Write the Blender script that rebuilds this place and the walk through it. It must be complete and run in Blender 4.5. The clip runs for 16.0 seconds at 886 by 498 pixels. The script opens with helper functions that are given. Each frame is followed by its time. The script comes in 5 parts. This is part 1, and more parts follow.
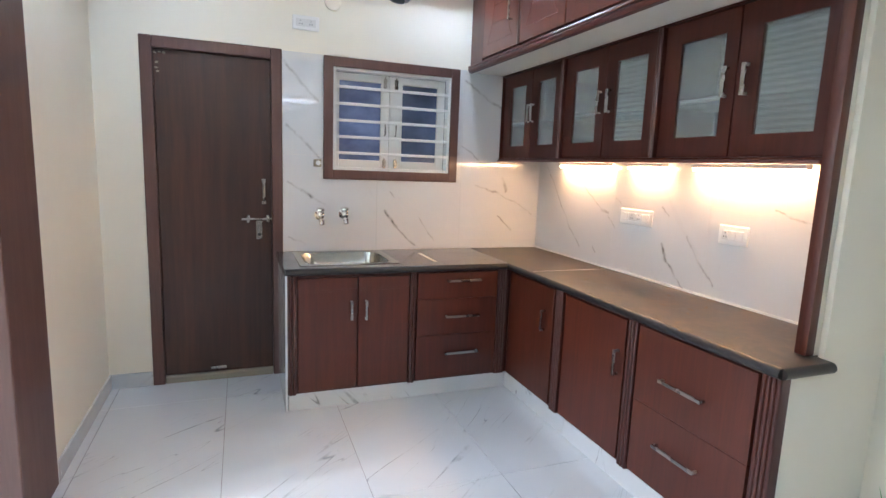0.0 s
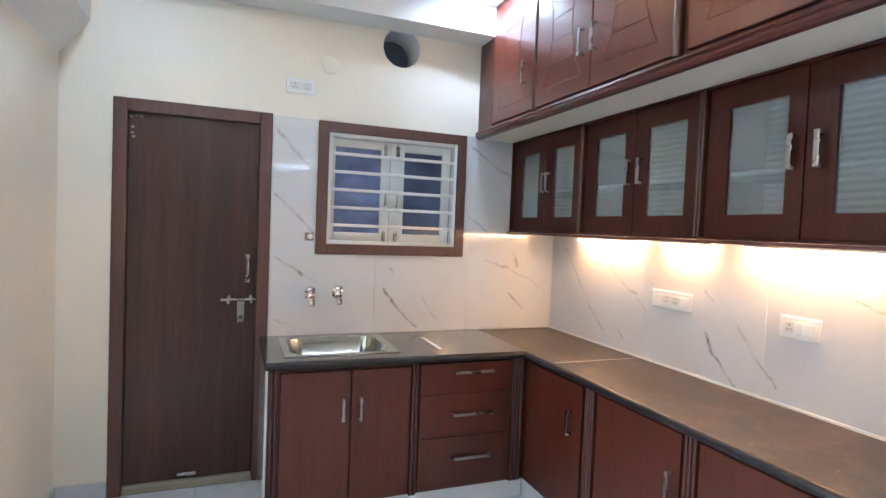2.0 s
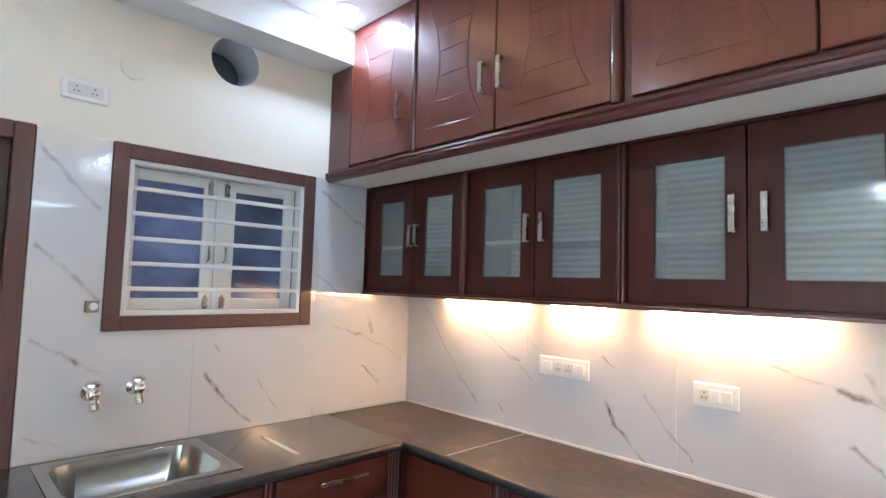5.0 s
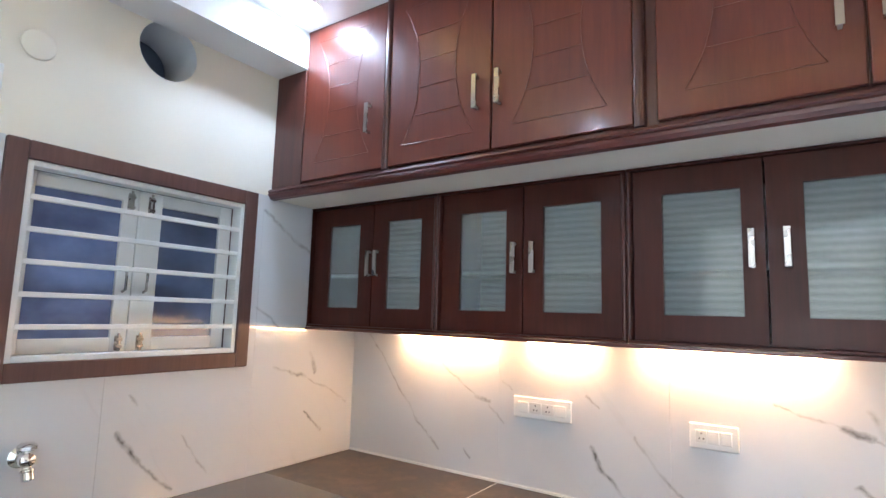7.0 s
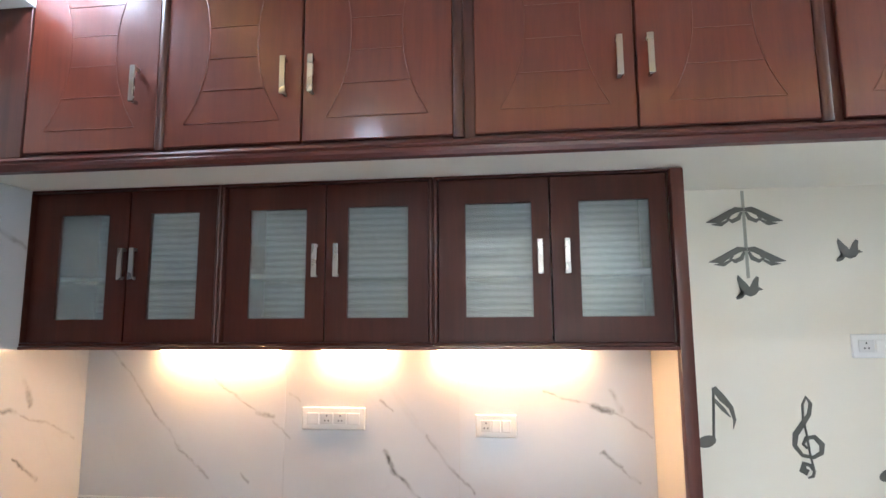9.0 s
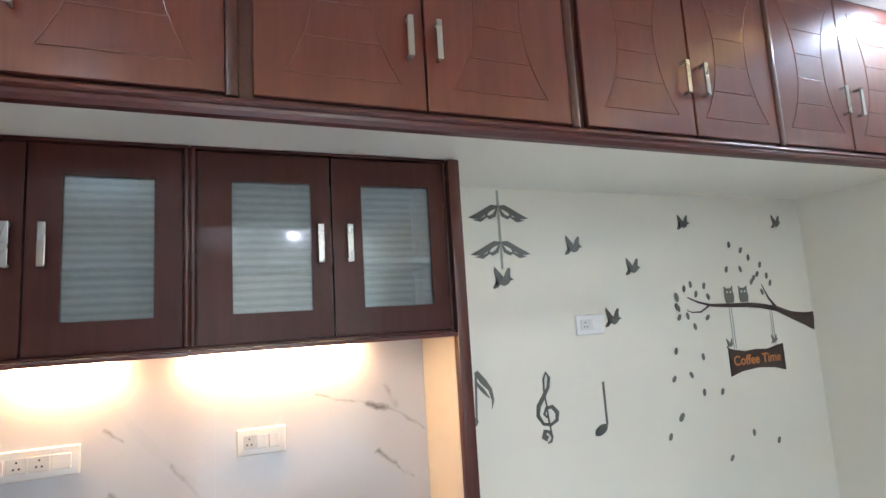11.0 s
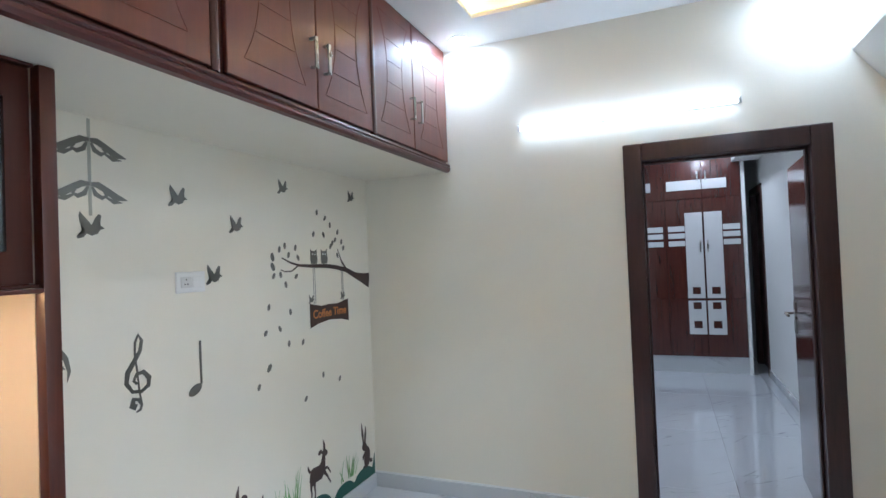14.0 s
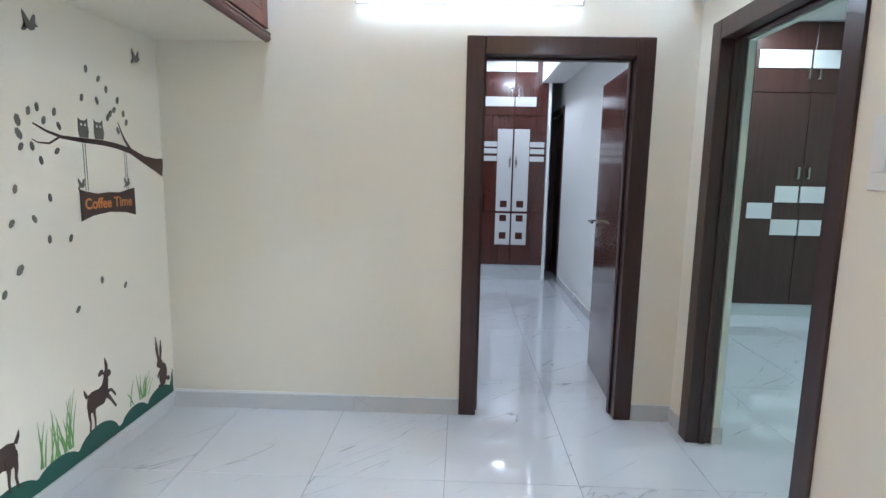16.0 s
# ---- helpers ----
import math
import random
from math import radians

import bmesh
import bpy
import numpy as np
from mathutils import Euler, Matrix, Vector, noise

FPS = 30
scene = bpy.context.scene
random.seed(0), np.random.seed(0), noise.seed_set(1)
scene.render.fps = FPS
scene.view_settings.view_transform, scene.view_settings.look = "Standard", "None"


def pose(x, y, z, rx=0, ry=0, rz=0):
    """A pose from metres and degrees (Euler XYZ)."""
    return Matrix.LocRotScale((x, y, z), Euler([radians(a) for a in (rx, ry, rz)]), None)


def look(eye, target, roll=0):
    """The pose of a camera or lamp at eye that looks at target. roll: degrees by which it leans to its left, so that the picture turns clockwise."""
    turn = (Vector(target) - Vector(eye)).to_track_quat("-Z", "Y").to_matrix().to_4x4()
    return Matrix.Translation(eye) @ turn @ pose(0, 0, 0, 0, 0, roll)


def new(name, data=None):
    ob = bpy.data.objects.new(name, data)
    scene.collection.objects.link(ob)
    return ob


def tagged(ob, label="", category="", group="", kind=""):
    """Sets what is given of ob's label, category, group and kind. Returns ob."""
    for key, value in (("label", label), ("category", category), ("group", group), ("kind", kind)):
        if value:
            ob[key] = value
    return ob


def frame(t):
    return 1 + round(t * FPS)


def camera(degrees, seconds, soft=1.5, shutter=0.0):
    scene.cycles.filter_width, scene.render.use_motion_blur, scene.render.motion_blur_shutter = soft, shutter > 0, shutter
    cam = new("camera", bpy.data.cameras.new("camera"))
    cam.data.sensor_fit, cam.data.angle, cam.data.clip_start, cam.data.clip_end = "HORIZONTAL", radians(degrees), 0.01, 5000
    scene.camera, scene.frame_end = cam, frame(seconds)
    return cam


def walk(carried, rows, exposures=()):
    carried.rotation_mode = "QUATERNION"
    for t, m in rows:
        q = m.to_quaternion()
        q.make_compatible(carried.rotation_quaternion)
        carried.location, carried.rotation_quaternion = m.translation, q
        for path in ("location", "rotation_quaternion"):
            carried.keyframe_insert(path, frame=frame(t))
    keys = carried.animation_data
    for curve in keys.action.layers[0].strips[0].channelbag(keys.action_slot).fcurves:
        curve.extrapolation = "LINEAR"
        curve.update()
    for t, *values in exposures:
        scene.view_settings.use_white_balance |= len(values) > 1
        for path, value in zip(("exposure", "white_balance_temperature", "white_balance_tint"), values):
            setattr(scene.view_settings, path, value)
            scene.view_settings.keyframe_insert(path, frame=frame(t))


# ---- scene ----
cam = camera(79.3, 16.0)
PATH = [
    (0, (0.223, 0.238, 1.428), (0.927, 2.085, 1.127), 2.2),
    (0.5, (0.232, 0.311, 1.446), (0.934, 2.171, 1.231), 2.4),
    (1, (0.248, 0.425, 1.447), (0.957, 2.29, 1.313), 2.3),
    (1.5, (0.287, 0.545, 1.469), (0.995, 2.414, 1.388), 2.4),
    (2, (0.305, 0.638, 1.497), (1.023, 2.503, 1.425), 2.3),
    (2.5, (0.313, 0.748, 1.505), (1.119, 2.578, 1.482), 2.3),
    (3, (0.293, 0.87, 1.512), (1.219, 2.642, 1.525), 2.1),
    (3.5, (0.284, 0.984, 1.505), (1.337, 2.684, 1.55), 2.0),
    (4, (0.26, 1.096, 1.519), (1.46, 2.695, 1.584), 1.6),
    (6.5, (0.169, 1.669, 1.58), (1.722, 2.908, 1.814), 2.0),
    (7, (0.168, 1.762, 1.58), (1.803, 2.889, 1.821), 1.6),
    (7.5, (0.174, 1.836, 1.571), (1.921, 2.777, 1.822), 1.2),
    (8, (0.163, 1.928, 1.598), (2.019, 2.63, 1.845), 0.3),
    (8.5, (0.148, 1.980, 1.603), (2.080, 2.456, 1.848), -0.1),
    (9, (0.162, 2.030, 1.605), (2.134, 2.253, 1.850), -0.4),
    (11.5, (0.355, 2.22, 1.543), (2.068, 1.217, 1.786), -4.1),
    (12, (0.348, 2.287, 1.547), (1.883, 1.026, 1.771), -4.4),
    (12.5, (0.373, 2.362, 1.564), (1.723, 0.899, 1.764), -4.3),
    (13, (0.393, 2.404, 1.56), (1.566, 0.793, 1.734), -3.2),
    (13.5, (0.424, 2.397, 1.547), (1.402, 0.658, 1.681), -2.6),
    (14, (0.485, 2.364, 1.533), (1.249, 0.516, 1.571), -2.3),
    (14.5, (0.552, 2.299, 1.479), (1.13, 0.385, 1.424), -2.1),
    (15, (0.608, 2.249, 1.448), (1.032, 0.301, 1.291), -1.3),
    (15.5, (0.652, 2.197, 1.425), (0.912, 0.23, 1.169), -0.2),
    (16, (0.695, 2.136, 1.412), (0.757, 0.157, 1.129), 1.1),
]
walk(cam, [(t, look(eye, target, roll)) for t, eye, target, roll in PATH], [(0, 3.25, 5700, 12), (1, 3.25, 5700, 12), (4, 3.2, 5550, 12), (7, 3.2, 5500, 12), (9, 3.25, 5750, 13), (11.5, 3.1, 5600, 11), (12, 3.0, 5600, 11), (13, 2.8, 5550, 11), (14.5, 2.95, 5600, 12), (16, 3.2, 5700, 12)])

# ---- world and light ----
world = bpy.data.worlds.new("night")
scene.world = world
world.use_nodes = True
world.node_tree.nodes["Background"].inputs[0].default_value = (0.10, 0.14, 0.25, 1)
world.node_tree.nodes["Background"].inputs[1].default_value = 0.25

TUBE, DOWN, STRIP, COVE = 1.6, 30.0, 10.5, 2.4
COOL, WARM, AMBER = (0.79, 0.91, 1.03), (1.0, 0.54, 0.22), (1.0, 0.60, 0.20)

# main planes of the room, in metres
XL, XR, YF, YB, CEIL = -0.552, 2.38, -0.858, 3.867, 2.88


# ---- materials ----
def mat(name, color, rough=0.5, metal=0.0, coat=0.0, spec=0.5, trans=0.0):
    m = bpy.data.materials.new(name)
    m.use_nodes = True
    b = m.node_tree.nodes["Principled BSDF"]
    b.inputs["Base Color"].default_value = (*color, 1)
    b.inputs["Roughness"].default_value = rough
    b.inputs["Metallic"].default_value = metal
    b.inputs["Coat Weight"].default_value = coat
    b.inputs["Coat Roughness"].default_value = 0.12
    b.inputs["Specular IOR Level"].default_value = spec
    b.inputs["Transmission Weight"].default_value = trans
    return m


class Nodes:
    """Short hand for building a node tree on a material."""

    def __init__(self, m):
        self.t = m.node_tree
        self.b = self.t.nodes["Principled BSDF"]

    def add(self, kind, **sets):
        n = self.t.nodes.new(kind)
        for key, value in sets.items():
            n.inputs[key].default_value = value
        return n

    def link(self, a, b):
        self.t.links.new(a, b)

    def coords(self, scale=(1, 1, 1), rot=(0, 0, 0), random=True):
        tc = self.add("ShaderNodeTexCoord")
        out = tc.outputs["Object"]
        if random:
            info = self.add("ShaderNodeObjectInfo")
            mul = self.add("ShaderNodeMath")
            mul.operation = "MULTIPLY"
            mul.inputs[1].default_value = 37.0
            self.link(info.outputs["Random"], mul.inputs[0])
            vec = self.add("ShaderNodeVectorMath")
            self.link(out, vec.inputs[0])
            self.link(mul.outputs[0], vec.inputs[1])
            out = vec.outputs[0]
        mp = self.add("ShaderNodeMapping")
        mp.inputs["Scale"].default_value = scale
        mp.inputs["Rotation"].default_value = [radians(a) for a in rot]
        self.link(out, mp.inputs[0])
        return mp.outputs[0]

    def noise(self, vec, scale, detail=4, rough=0.55, dist=0.0):
        n = self.add("ShaderNodeTexNoise", Scale=scale, Detail=detail, Roughness=rough, Distortion=dist)
        self.link(vec, n.inputs["Vector"])
        return n.outputs[0]

    def ramp(self, value, stops):
        r = self.add("ShaderNodeValToRGB")
        e = r.color_ramp.elements
        while len(e) < len(stops):
            e.new(0.5)
        for el, (p, c) in zip(e, stops):
            el.position, el.color = p, (*c, 1) if len(c) == 3 else c
        self.link(value, r.inputs[0])
        return r.outputs[0]

    def span(self, value, a, b, c, d):
        n = self.add("ShaderNodeMapRange")
        for i, v in zip((1, 2, 3, 4), (a, b, c, d)):
            n.inputs[i].default_value = v
        self.link(value, n.inputs[0])
        return n.outputs[0]

    def math(self, op, a, b=None):
        n = self.add("ShaderNodeMath")
        n.operation = op
        for i, v in enumerate((a, b)):
            if v is None:
                continue
            if isinstance(v, (int, float)):
                n.inputs[i].default_value = v
            else:
                self.link(v, n.inputs[i])
        return n.outputs[0]

    def mix(self, fac, a, b):
        n = self.add("ShaderNodeMix")
        n.data_type = "RGBA"
        for i, v in ((0, fac), (6, a), (7, b)):
            if isinstance(v, tuple):
                n.inputs[i].default_value = (*v, 1)
            elif isinstance(v, (int, float)):
                n.inputs[i].default_value = v
            else:
                self.link(v, n.inputs[i])
        return n.outputs[2]

    def bump(self, height, strength=0.2, dist=0.01):
        n = self.add("ShaderNodeBump", Strength=strength, Distance=dist)
        self.link(height, n.inputs["Height"])
        self.link(n.outputs[0], self.b.inputs["Normal"])

    def color(self, out):
        self.link(out, self.b.inputs["Base Color"])

    def rough(self, out):
        self.link(out, self.b.inputs["Roughness"])


def paint(name, color, rough=0.55, grain=0.04, bump=0.12):
    m = mat(name, color, rough)
    n = Nodes(m)
    v = n.coords(random=False)
    big = n.noise(v, 1.3, 3)
    fine = n.noise(v, 60, 4, 0.6)
    lo = tuple(c * (1 - grain) for c in color)
    n.color(n.mix(big, lo, color))
    n.bump(fine, bump, 0.004)
    n.rough(n.span(n.noise(v, 5, 3), 0.3, 0.7, rough - 0.08, rough + 0.08))
    return m


def wood(name, dark, light, rough=0.28, coat=0.4, scale=(28, 28, 1.6), rot=(0, 0, 0), bump=0.08, streak=0.0):
    m = mat(name, light, rough, coat=coat)
    n = Nodes(m)
    v = n.coords(scale, rot)
    a = n.noise(v, 1.0, 6, 0.65, 0.6)
    b = n.noise(v, 4.0, 4, 0.7)
    g = n.math("ADD", n.math("MULTIPLY", a, 0.65), n.math("MULTIPLY", b, 0.35))
    col = n.ramp(g, [(0.34, dark), (0.66, light)])
    if streak:
        w = n.coords(tuple(s * 0.22 for s in scale), rot)
        s = n.noise(w, 1.0, 3, 0.5, 1.0)
        col = n.mix(n.span(s, 0.48, 0.62, 0.0, streak), col, dark)
    n.color(col)
    n.bump(b, bump, 0.002)
    n.rough(n.span(n.noise(n.coords(), 3, 3), 0.3, 0.7, rough, rough + 0.1))
    return m


def marble(name, base, vein, rot, rough=0.12, amount=1.0, blush=0.03, cover=0.0):
    m = mat(name, base, rough, coat=0.3)
    m.node_tree.nodes["Principled BSDF"].inputs["Coat Roughness"].default_value = 0.03
    n = Nodes(m)
    v = n.coords((1, 1, 1), rot)
    mp = n.add("ShaderNodeMapping")
    mp.inputs["Scale"].default_value = (0.33, 2.6, 2.6)
    n.link(v, mp.inputs[0])
    v = mp.outputs[0]
    a = n.noise(v, 1.2, 3, 0.45, 0.05)
    line = n.span(n.math("ABSOLUTE", n.math("SUBTRACT", a, 0.5)), 0.0, 0.0060, 0.72, 0.0)
    a2 = n.noise(v, 1.9, 3, 0.5, 0.2)
    line2 = n.span(n.math("ABSOLUTE", n.math("SUBTRACT", a2, 0.47)), 0.0, 0.0034, 0.6, 0.0)
    mask = n.span(n.noise(n.coords(), 2.6, 3, 0.5), 0.48 - cover, 0.58 - cover, 0.03, 1.0)
    fine = n.span(n.noise(n.coords(), 9, 3, 0.6), 0.42, 0.55, 0.15, 1.0)
    veins = n.math("MULTIPLY", n.math("MULTIPLY", n.math("MAXIMUM", line, line2), mask), fine)
    cloud = n.noise(v, 1.1, 4, 0.5)
    low = tuple(c * (1 - blush * 3) for c in base)
    n.color(n.mix(n.math("MULTIPLY", veins, amount), n.mix(cloud, low, base), vein))
    n.rough(n.span(n.noise(n.coords(), 7, 4), 0.3, 0.7, rough * 0.6, rough * 1.4))
    return m


def lamp(name, color, strength):
    m = mat(name, (0.9, 0.9, 0.9), 0.4)
    b = m.node_tree.nodes["Principled BSDF"]
    b.inputs["Emission Color"].default_value = (*color, 1)
    b.inputs["Emission Strength"].default_value = strength
    return m


def metal_mat(name, color, rough):
    m = mat(name, color, rough, 1.0)
    n = Nodes(m)
    n.rough(n.span(n.noise(n.coords((2, 2, 2)), 5, 2), 0.3, 0.7, rough * 0.85, rough * 1.2))
    return m


def vein_wall(name, across, strokes):
    """Marble wall tiles with the print's own veins: strokes of (u, z) points, half width and darkness, u along the wall."""
    m = marble(name, (0.66, 0.67, 0.69), (0.09, 0.085, 0.085), (0, -50, 0) if across == 0 else (-50, 0, 90), 0.045, 0.07)
    n = Nodes(m)
    geo = n.add("ShaderNodeNewGeometry")
    pos = geo.outputs["Position"]

    def vmath(op, a, b):
        q = n.add("ShaderNodeVectorMath")
        q.operation = op
        for i, v in enumerate((a, b)):
            if isinstance(v, tuple):
                q.inputs[i].default_value = v
            else:
                n.link(v, q.inputs[i])
        return q
    flat = vmath("MULTIPLY", pos, (1, 0, 1) if across == 0 else (0, 1, 1)).outputs[0]
    for scale, size in ((9.0, 0.045), (45.0, 0.014)):
        t = n.add("ShaderNodeTexNoise", Scale=scale, Detail=3)
        n.link(pos, t.inputs["Vector"])
        off = vmath("MULTIPLY", vmath("SUBTRACT", t.outputs["Color"], (0.5, 0.5, 0.5)).outputs[0], (size, 0, size) if across == 0 else (0, size, size)).outputs[0]
        flat = vmath("ADD", flat, off).outputs[0]
    total = None
    for pts, half, dark in strokes:
        for k, (p, q) in enumerate(zip(pts, pts[1:])):
            a = (p[0], 0, p[1]) if across == 0 else (0, p[0], p[1])
            d = (q[0] - p[0], 0, q[1] - p[1]) if across == 0 else (0, q[0] - p[0], q[1] - p[1])
            rel = vmath("SUBTRACT", flat, a).outputs[0]
            h = n.math("DIVIDE", vmath("DOT_PRODUCT", rel, d).outputs["Value"], sum(c * c for c in d))
            h = n.math("MINIMUM", n.math("MAXIMUM", h, 0.0), 1.0)
            scaled = n.add("ShaderNodeVectorMath")
            scaled.operation = "SCALE"
            scaled.inputs[0].default_value = d
            n.link(h, scaled.inputs["Scale"])
            dist = n.add("ShaderNodeVectorMath")
            dist.operation = "LENGTH"
            n.link(vmath("SUBTRACT", rel, scaled.outputs[0]).outputs[0], dist.inputs[0])
            mask = n.span(dist.outputs["Value"], 0.0, half, dark, 0.0)
            total = mask if total is None else n.math("MAXIMUM", total, mask)
    t = n.add("ShaderNodeTexNoise", Scale=16.0, Detail=4)
    n.link(pos, t.inputs["Vector"])
    total = n.math("MULTIPLY", total, n.span(t.outputs[0], 0.38, 0.60, 0.25, 1.0))
    old = n.b.inputs["Base Color"].links[0].from_socket
    n.color(n.mix(total, old, (0.085, 0.075, 0.070)))
    return m


WALL = paint("cream_wall_paint", (0.80, 0.762, 0.655), 0.5)
WHITE = paint("white_ceiling_paint", (0.80, 0.81, 0.80), 0.6, 0.02)
GREENISH = paint("pale_green_wall_paint", (0.68, 0.76, 0.68), 0.5)
MAHOGANY = wood("mahogany_laminate", (0.058, 0.0118, 0.0052), (0.098, 0.0195, 0.0085), 0.36, 0.12)
# Mahogany copy, brighter and redder: light on the loft doors put into its colour
LIT_LOFTWOOD = wood("lit_polished_loft_laminate", (0.098, 0.0160, 0.0072), (0.150, 0.0270, 0.0115), 0.34, 0.45, (14, 14, 1.2), bump=0.05)
LIT_LOFTWOOD.node_tree.nodes["Principled BSDF"].inputs["Coat Roughness"].default_value = 0.15
GLASSDOORWOOD = wood("cabinet_door_laminate", (0.040, 0.0082, 0.0042), (0.066, 0.0131, 0.0064), 0.38, 0.06, (20, 20, 1.2), bump=0.05)
GLASSDOORWOOD.node_tree.nodes["Principled BSDF"].inputs["Specular IOR Level"].default_value = 0.3
MAHOGANY_Y = wood("mahogany_moulding", (0.055, 0.011, 0.009), (0.11, 0.023, 0.016), 0.32, 0.45, (28, 1.6, 28))
REED = wood("polished_reeded_moulding", (0.045, 0.0095, 0.0055), (0.078, 0.0165, 0.0095), 0.30, 0.35)
CARCASS = wood("brown_cabinet_side", (0.05, 0.013, 0.009), (0.09, 0.022, 0.014), 0.35, 0.2)
WALNUT = wood("dark_walnut_laminate", (0.026, 0.0098, 0.0062), (0.080, 0.0275, 0.0145), 0.36, 0.1, (11, 11, 0.6), streak=0.3)
FRAME = wood("brown_painted_frame", (0.088, 0.042, 0.034), (0.130, 0.064, 0.052), 0.42, 0.1, bump=0.15)
DARKFRAME = wood("dark_polished_frame", (0.024, 0.0080, 0.0065), (0.052, 0.0175, 0.0135), 0.32, 0.3)
GLOSSDOOR = wood("glossy_wardrobe_laminate", (0.045, 0.010, 0.008), (0.085, 0.020, 0.014), 0.10, 0.8, bump=0.0)
FLOOR = marble("white_marble_floor_tile", (0.66, 0.69, 0.73), (0.10, 0.11, 0.13), (0, 0, -42), 0.045, 0.85, cover=0.02)
FLOOR.node_tree.nodes["Principled BSDF"].inputs["Coat Weight"].default_value = 0.7
DADO = vein_wall("white_marble_wall_tile", 0, [
    ([(0.498, 2.055), (0.596, 1.925), (0.695, 1.819)], 0.012, 0.45), ([(0.503, 1.659), (0.606, 1.567), (0.723, 1.449)], 0.013, 0.55),
    ([(0.504, 1.302), (0.60, 1.245)], 0.010, 0.35), ([(0.60, 1.245), (0.66, 1.20)], 0.014, 0.8), ([(0.66, 1.20), (0.748, 1.155)], 0.008, 0.45),
    ([(1.164, 1.110), (1.185, 1.07), (1.241, 0.996)], 0.015, 0.95), ([(1.241, 0.996), (1.300, 0.945), (1.377, 0.867)], 0.010, 0.6),
    ([(1.407, 1.066), (1.529, 0.899)], 0.007, 0.35), ([(1.833, 1.308), (1.93, 1.285)], 0.008, 0.4), ([(1.93, 1.285), (2.026, 1.254)], 0.012, 0.85),
    ([(2.026, 1.254), (2.16, 1.19), (2.323, 1.099)], 0.008, 0.4), ([(2.055, 1.37), (2.09, 1.274)], 0.013, 0.6), ([(2.035, 1.081), (2.149, 0.982)], 0.010, 0.75),
    ([(1.729, 2.039), (1.865, 1.947), (2.017, 1.865)], 0.012, 0.5), ([(1.718, 1.585), (1.845, 1.497)], 0.010, 0.4), ([(1.188, 1.244), (1.222, 1.209)], 0.008, 0.5),
    ([(0.514, 0.941), (0.626, 0.888)], 0.009, 0.3)])
DADO_X = vein_wall("white_marble_side_tile", 1, [
    ([(3.745, 1.459), (3.596, 1.296), (3.419, 1.06)], 0.008, 0.45), ([(3.419, 1.06), (3.277, 0.933)], 0.010, 0.4),
    ([(3.327, 1.378), (3.207, 1.299), (3.08, 1.215)], 0.007, 0.4), ([(3.07, 1.205), (2.99, 1.185)], 0.013, 0.8), ([(2.99, 1.165), (2.92, 1.10)], 0.007, 0.35),
    ([(2.93, 1.285), (2.887, 1.252)], 0.007, 0.35), ([(2.537, 1.264), (2.49, 1.22)], 0.008, 0.5),
    ([(2.526, 1.058), (2.481, 0.973)], 0.015, 1.0), ([(2.481, 0.973), (2.410, 0.905)], 0.012, 0.85), ([(2.410, 0.905), (2.330, 0.842)], 0.008, 0.6),
    ([(2.354, 1.117), (2.266, 1.012), (2.160, 0.90)], 0.008, 0.5), ([(1.883, 1.300), (1.788, 1.272), (1.70, 1.243)], 0.007, 0.5),
    ([(1.70, 1.243), (1.62, 1.22)], 0.014, 0.85), ([(1.62, 1.22), (1.55, 1.19), (1.477, 1.131)], 0.008, 0.45), ([(1.624, 1.305), (1.588, 1.225)], 0.016, 0.45),
    ([(1.668, 1.072), (1.60, 1.015)], 0.011, 0.75), ([(1.60, 1.015), (1.53, 0.959)], 0.007, 0.4), ([(3.133, 0.956), (3.092, 0.92)], 0.009, 0.6)])
PLINTH = marble("white_marble_plinth_tile", (0.66, 0.67, 0.69), (0.09, 0.085, 0.085), (0, -50, 0), 0.1)
SKIRT = marble("marble_skirting_tile", (0.60, 0.62, 0.64), (0.2, 0.2, 0.22), (0, 30, 0), 0.2, 0.5)
GROUT = mat("grey_grout", (0.24, 0.24, 0.25), 0.8)
STEEL = metal_mat("brushed_steel", (0.38, 0.365, 0.34), 0.27)
SINKSTEEL = metal_mat("sink_steel", (0.46, 0.46, 0.44), 0.17)
CHROME = metal_mat("polished_chrome", (0.78, 0.78, 0.78), 0.10)
PLASTIC = mat("white_switch_plastic", (0.78, 0.78, 0.76), 0.3)
PLASTIC2 = mat("grey_socket_insert", (0.66, 0.66, 0.64), 0.35)
DARKHOLE = mat("socket_hole", (0.03, 0.03, 0.03), 0.6)
WHITEPAINT = paint("white_enamel_paint", (0.74, 0.75, 0.73), 0.40, 0.02)
GLOSSWHITE = mat("white_gloss_laminate", (0.62, 0.62, 0.63), 0.15, coat=0.3)
BLACK = mat("dark_mirror_acrylic", (0.17, 0.165, 0.145), 0.32, 0.45)
BROWNV = mat("dark_brown_vinyl", (0.055, 0.030, 0.024), 0.45)
GREENV = mat("dark_green_vinyl", (0.012, 0.085, 0.065), 0.45)
GRASSV = mat("light_green_vinyl", (0.16, 0.34, 0.10), 0.5)
ORANGEV = mat("orange_vinyl", (0.55, 0.20, 0.05), 0.45)
DOWN_M = lamp("downlight_glow", COOL, DOWN)
TUBE_M = lamp("tube_glow", COOL, TUBE)
STRIP_M = lamp("warm_strip_glow", WARM, STRIP)
HALL_M = lamp("hall_lamp_glow", (0.95, 0.96, 1.0), 128.0)
COVE_M = lamp("amber_cove_glow", AMBER, COVE)
DIRTY = paint("dirty_cement", (0.36, 0.32, 0.25), 0.8, 0.3, 0.6)

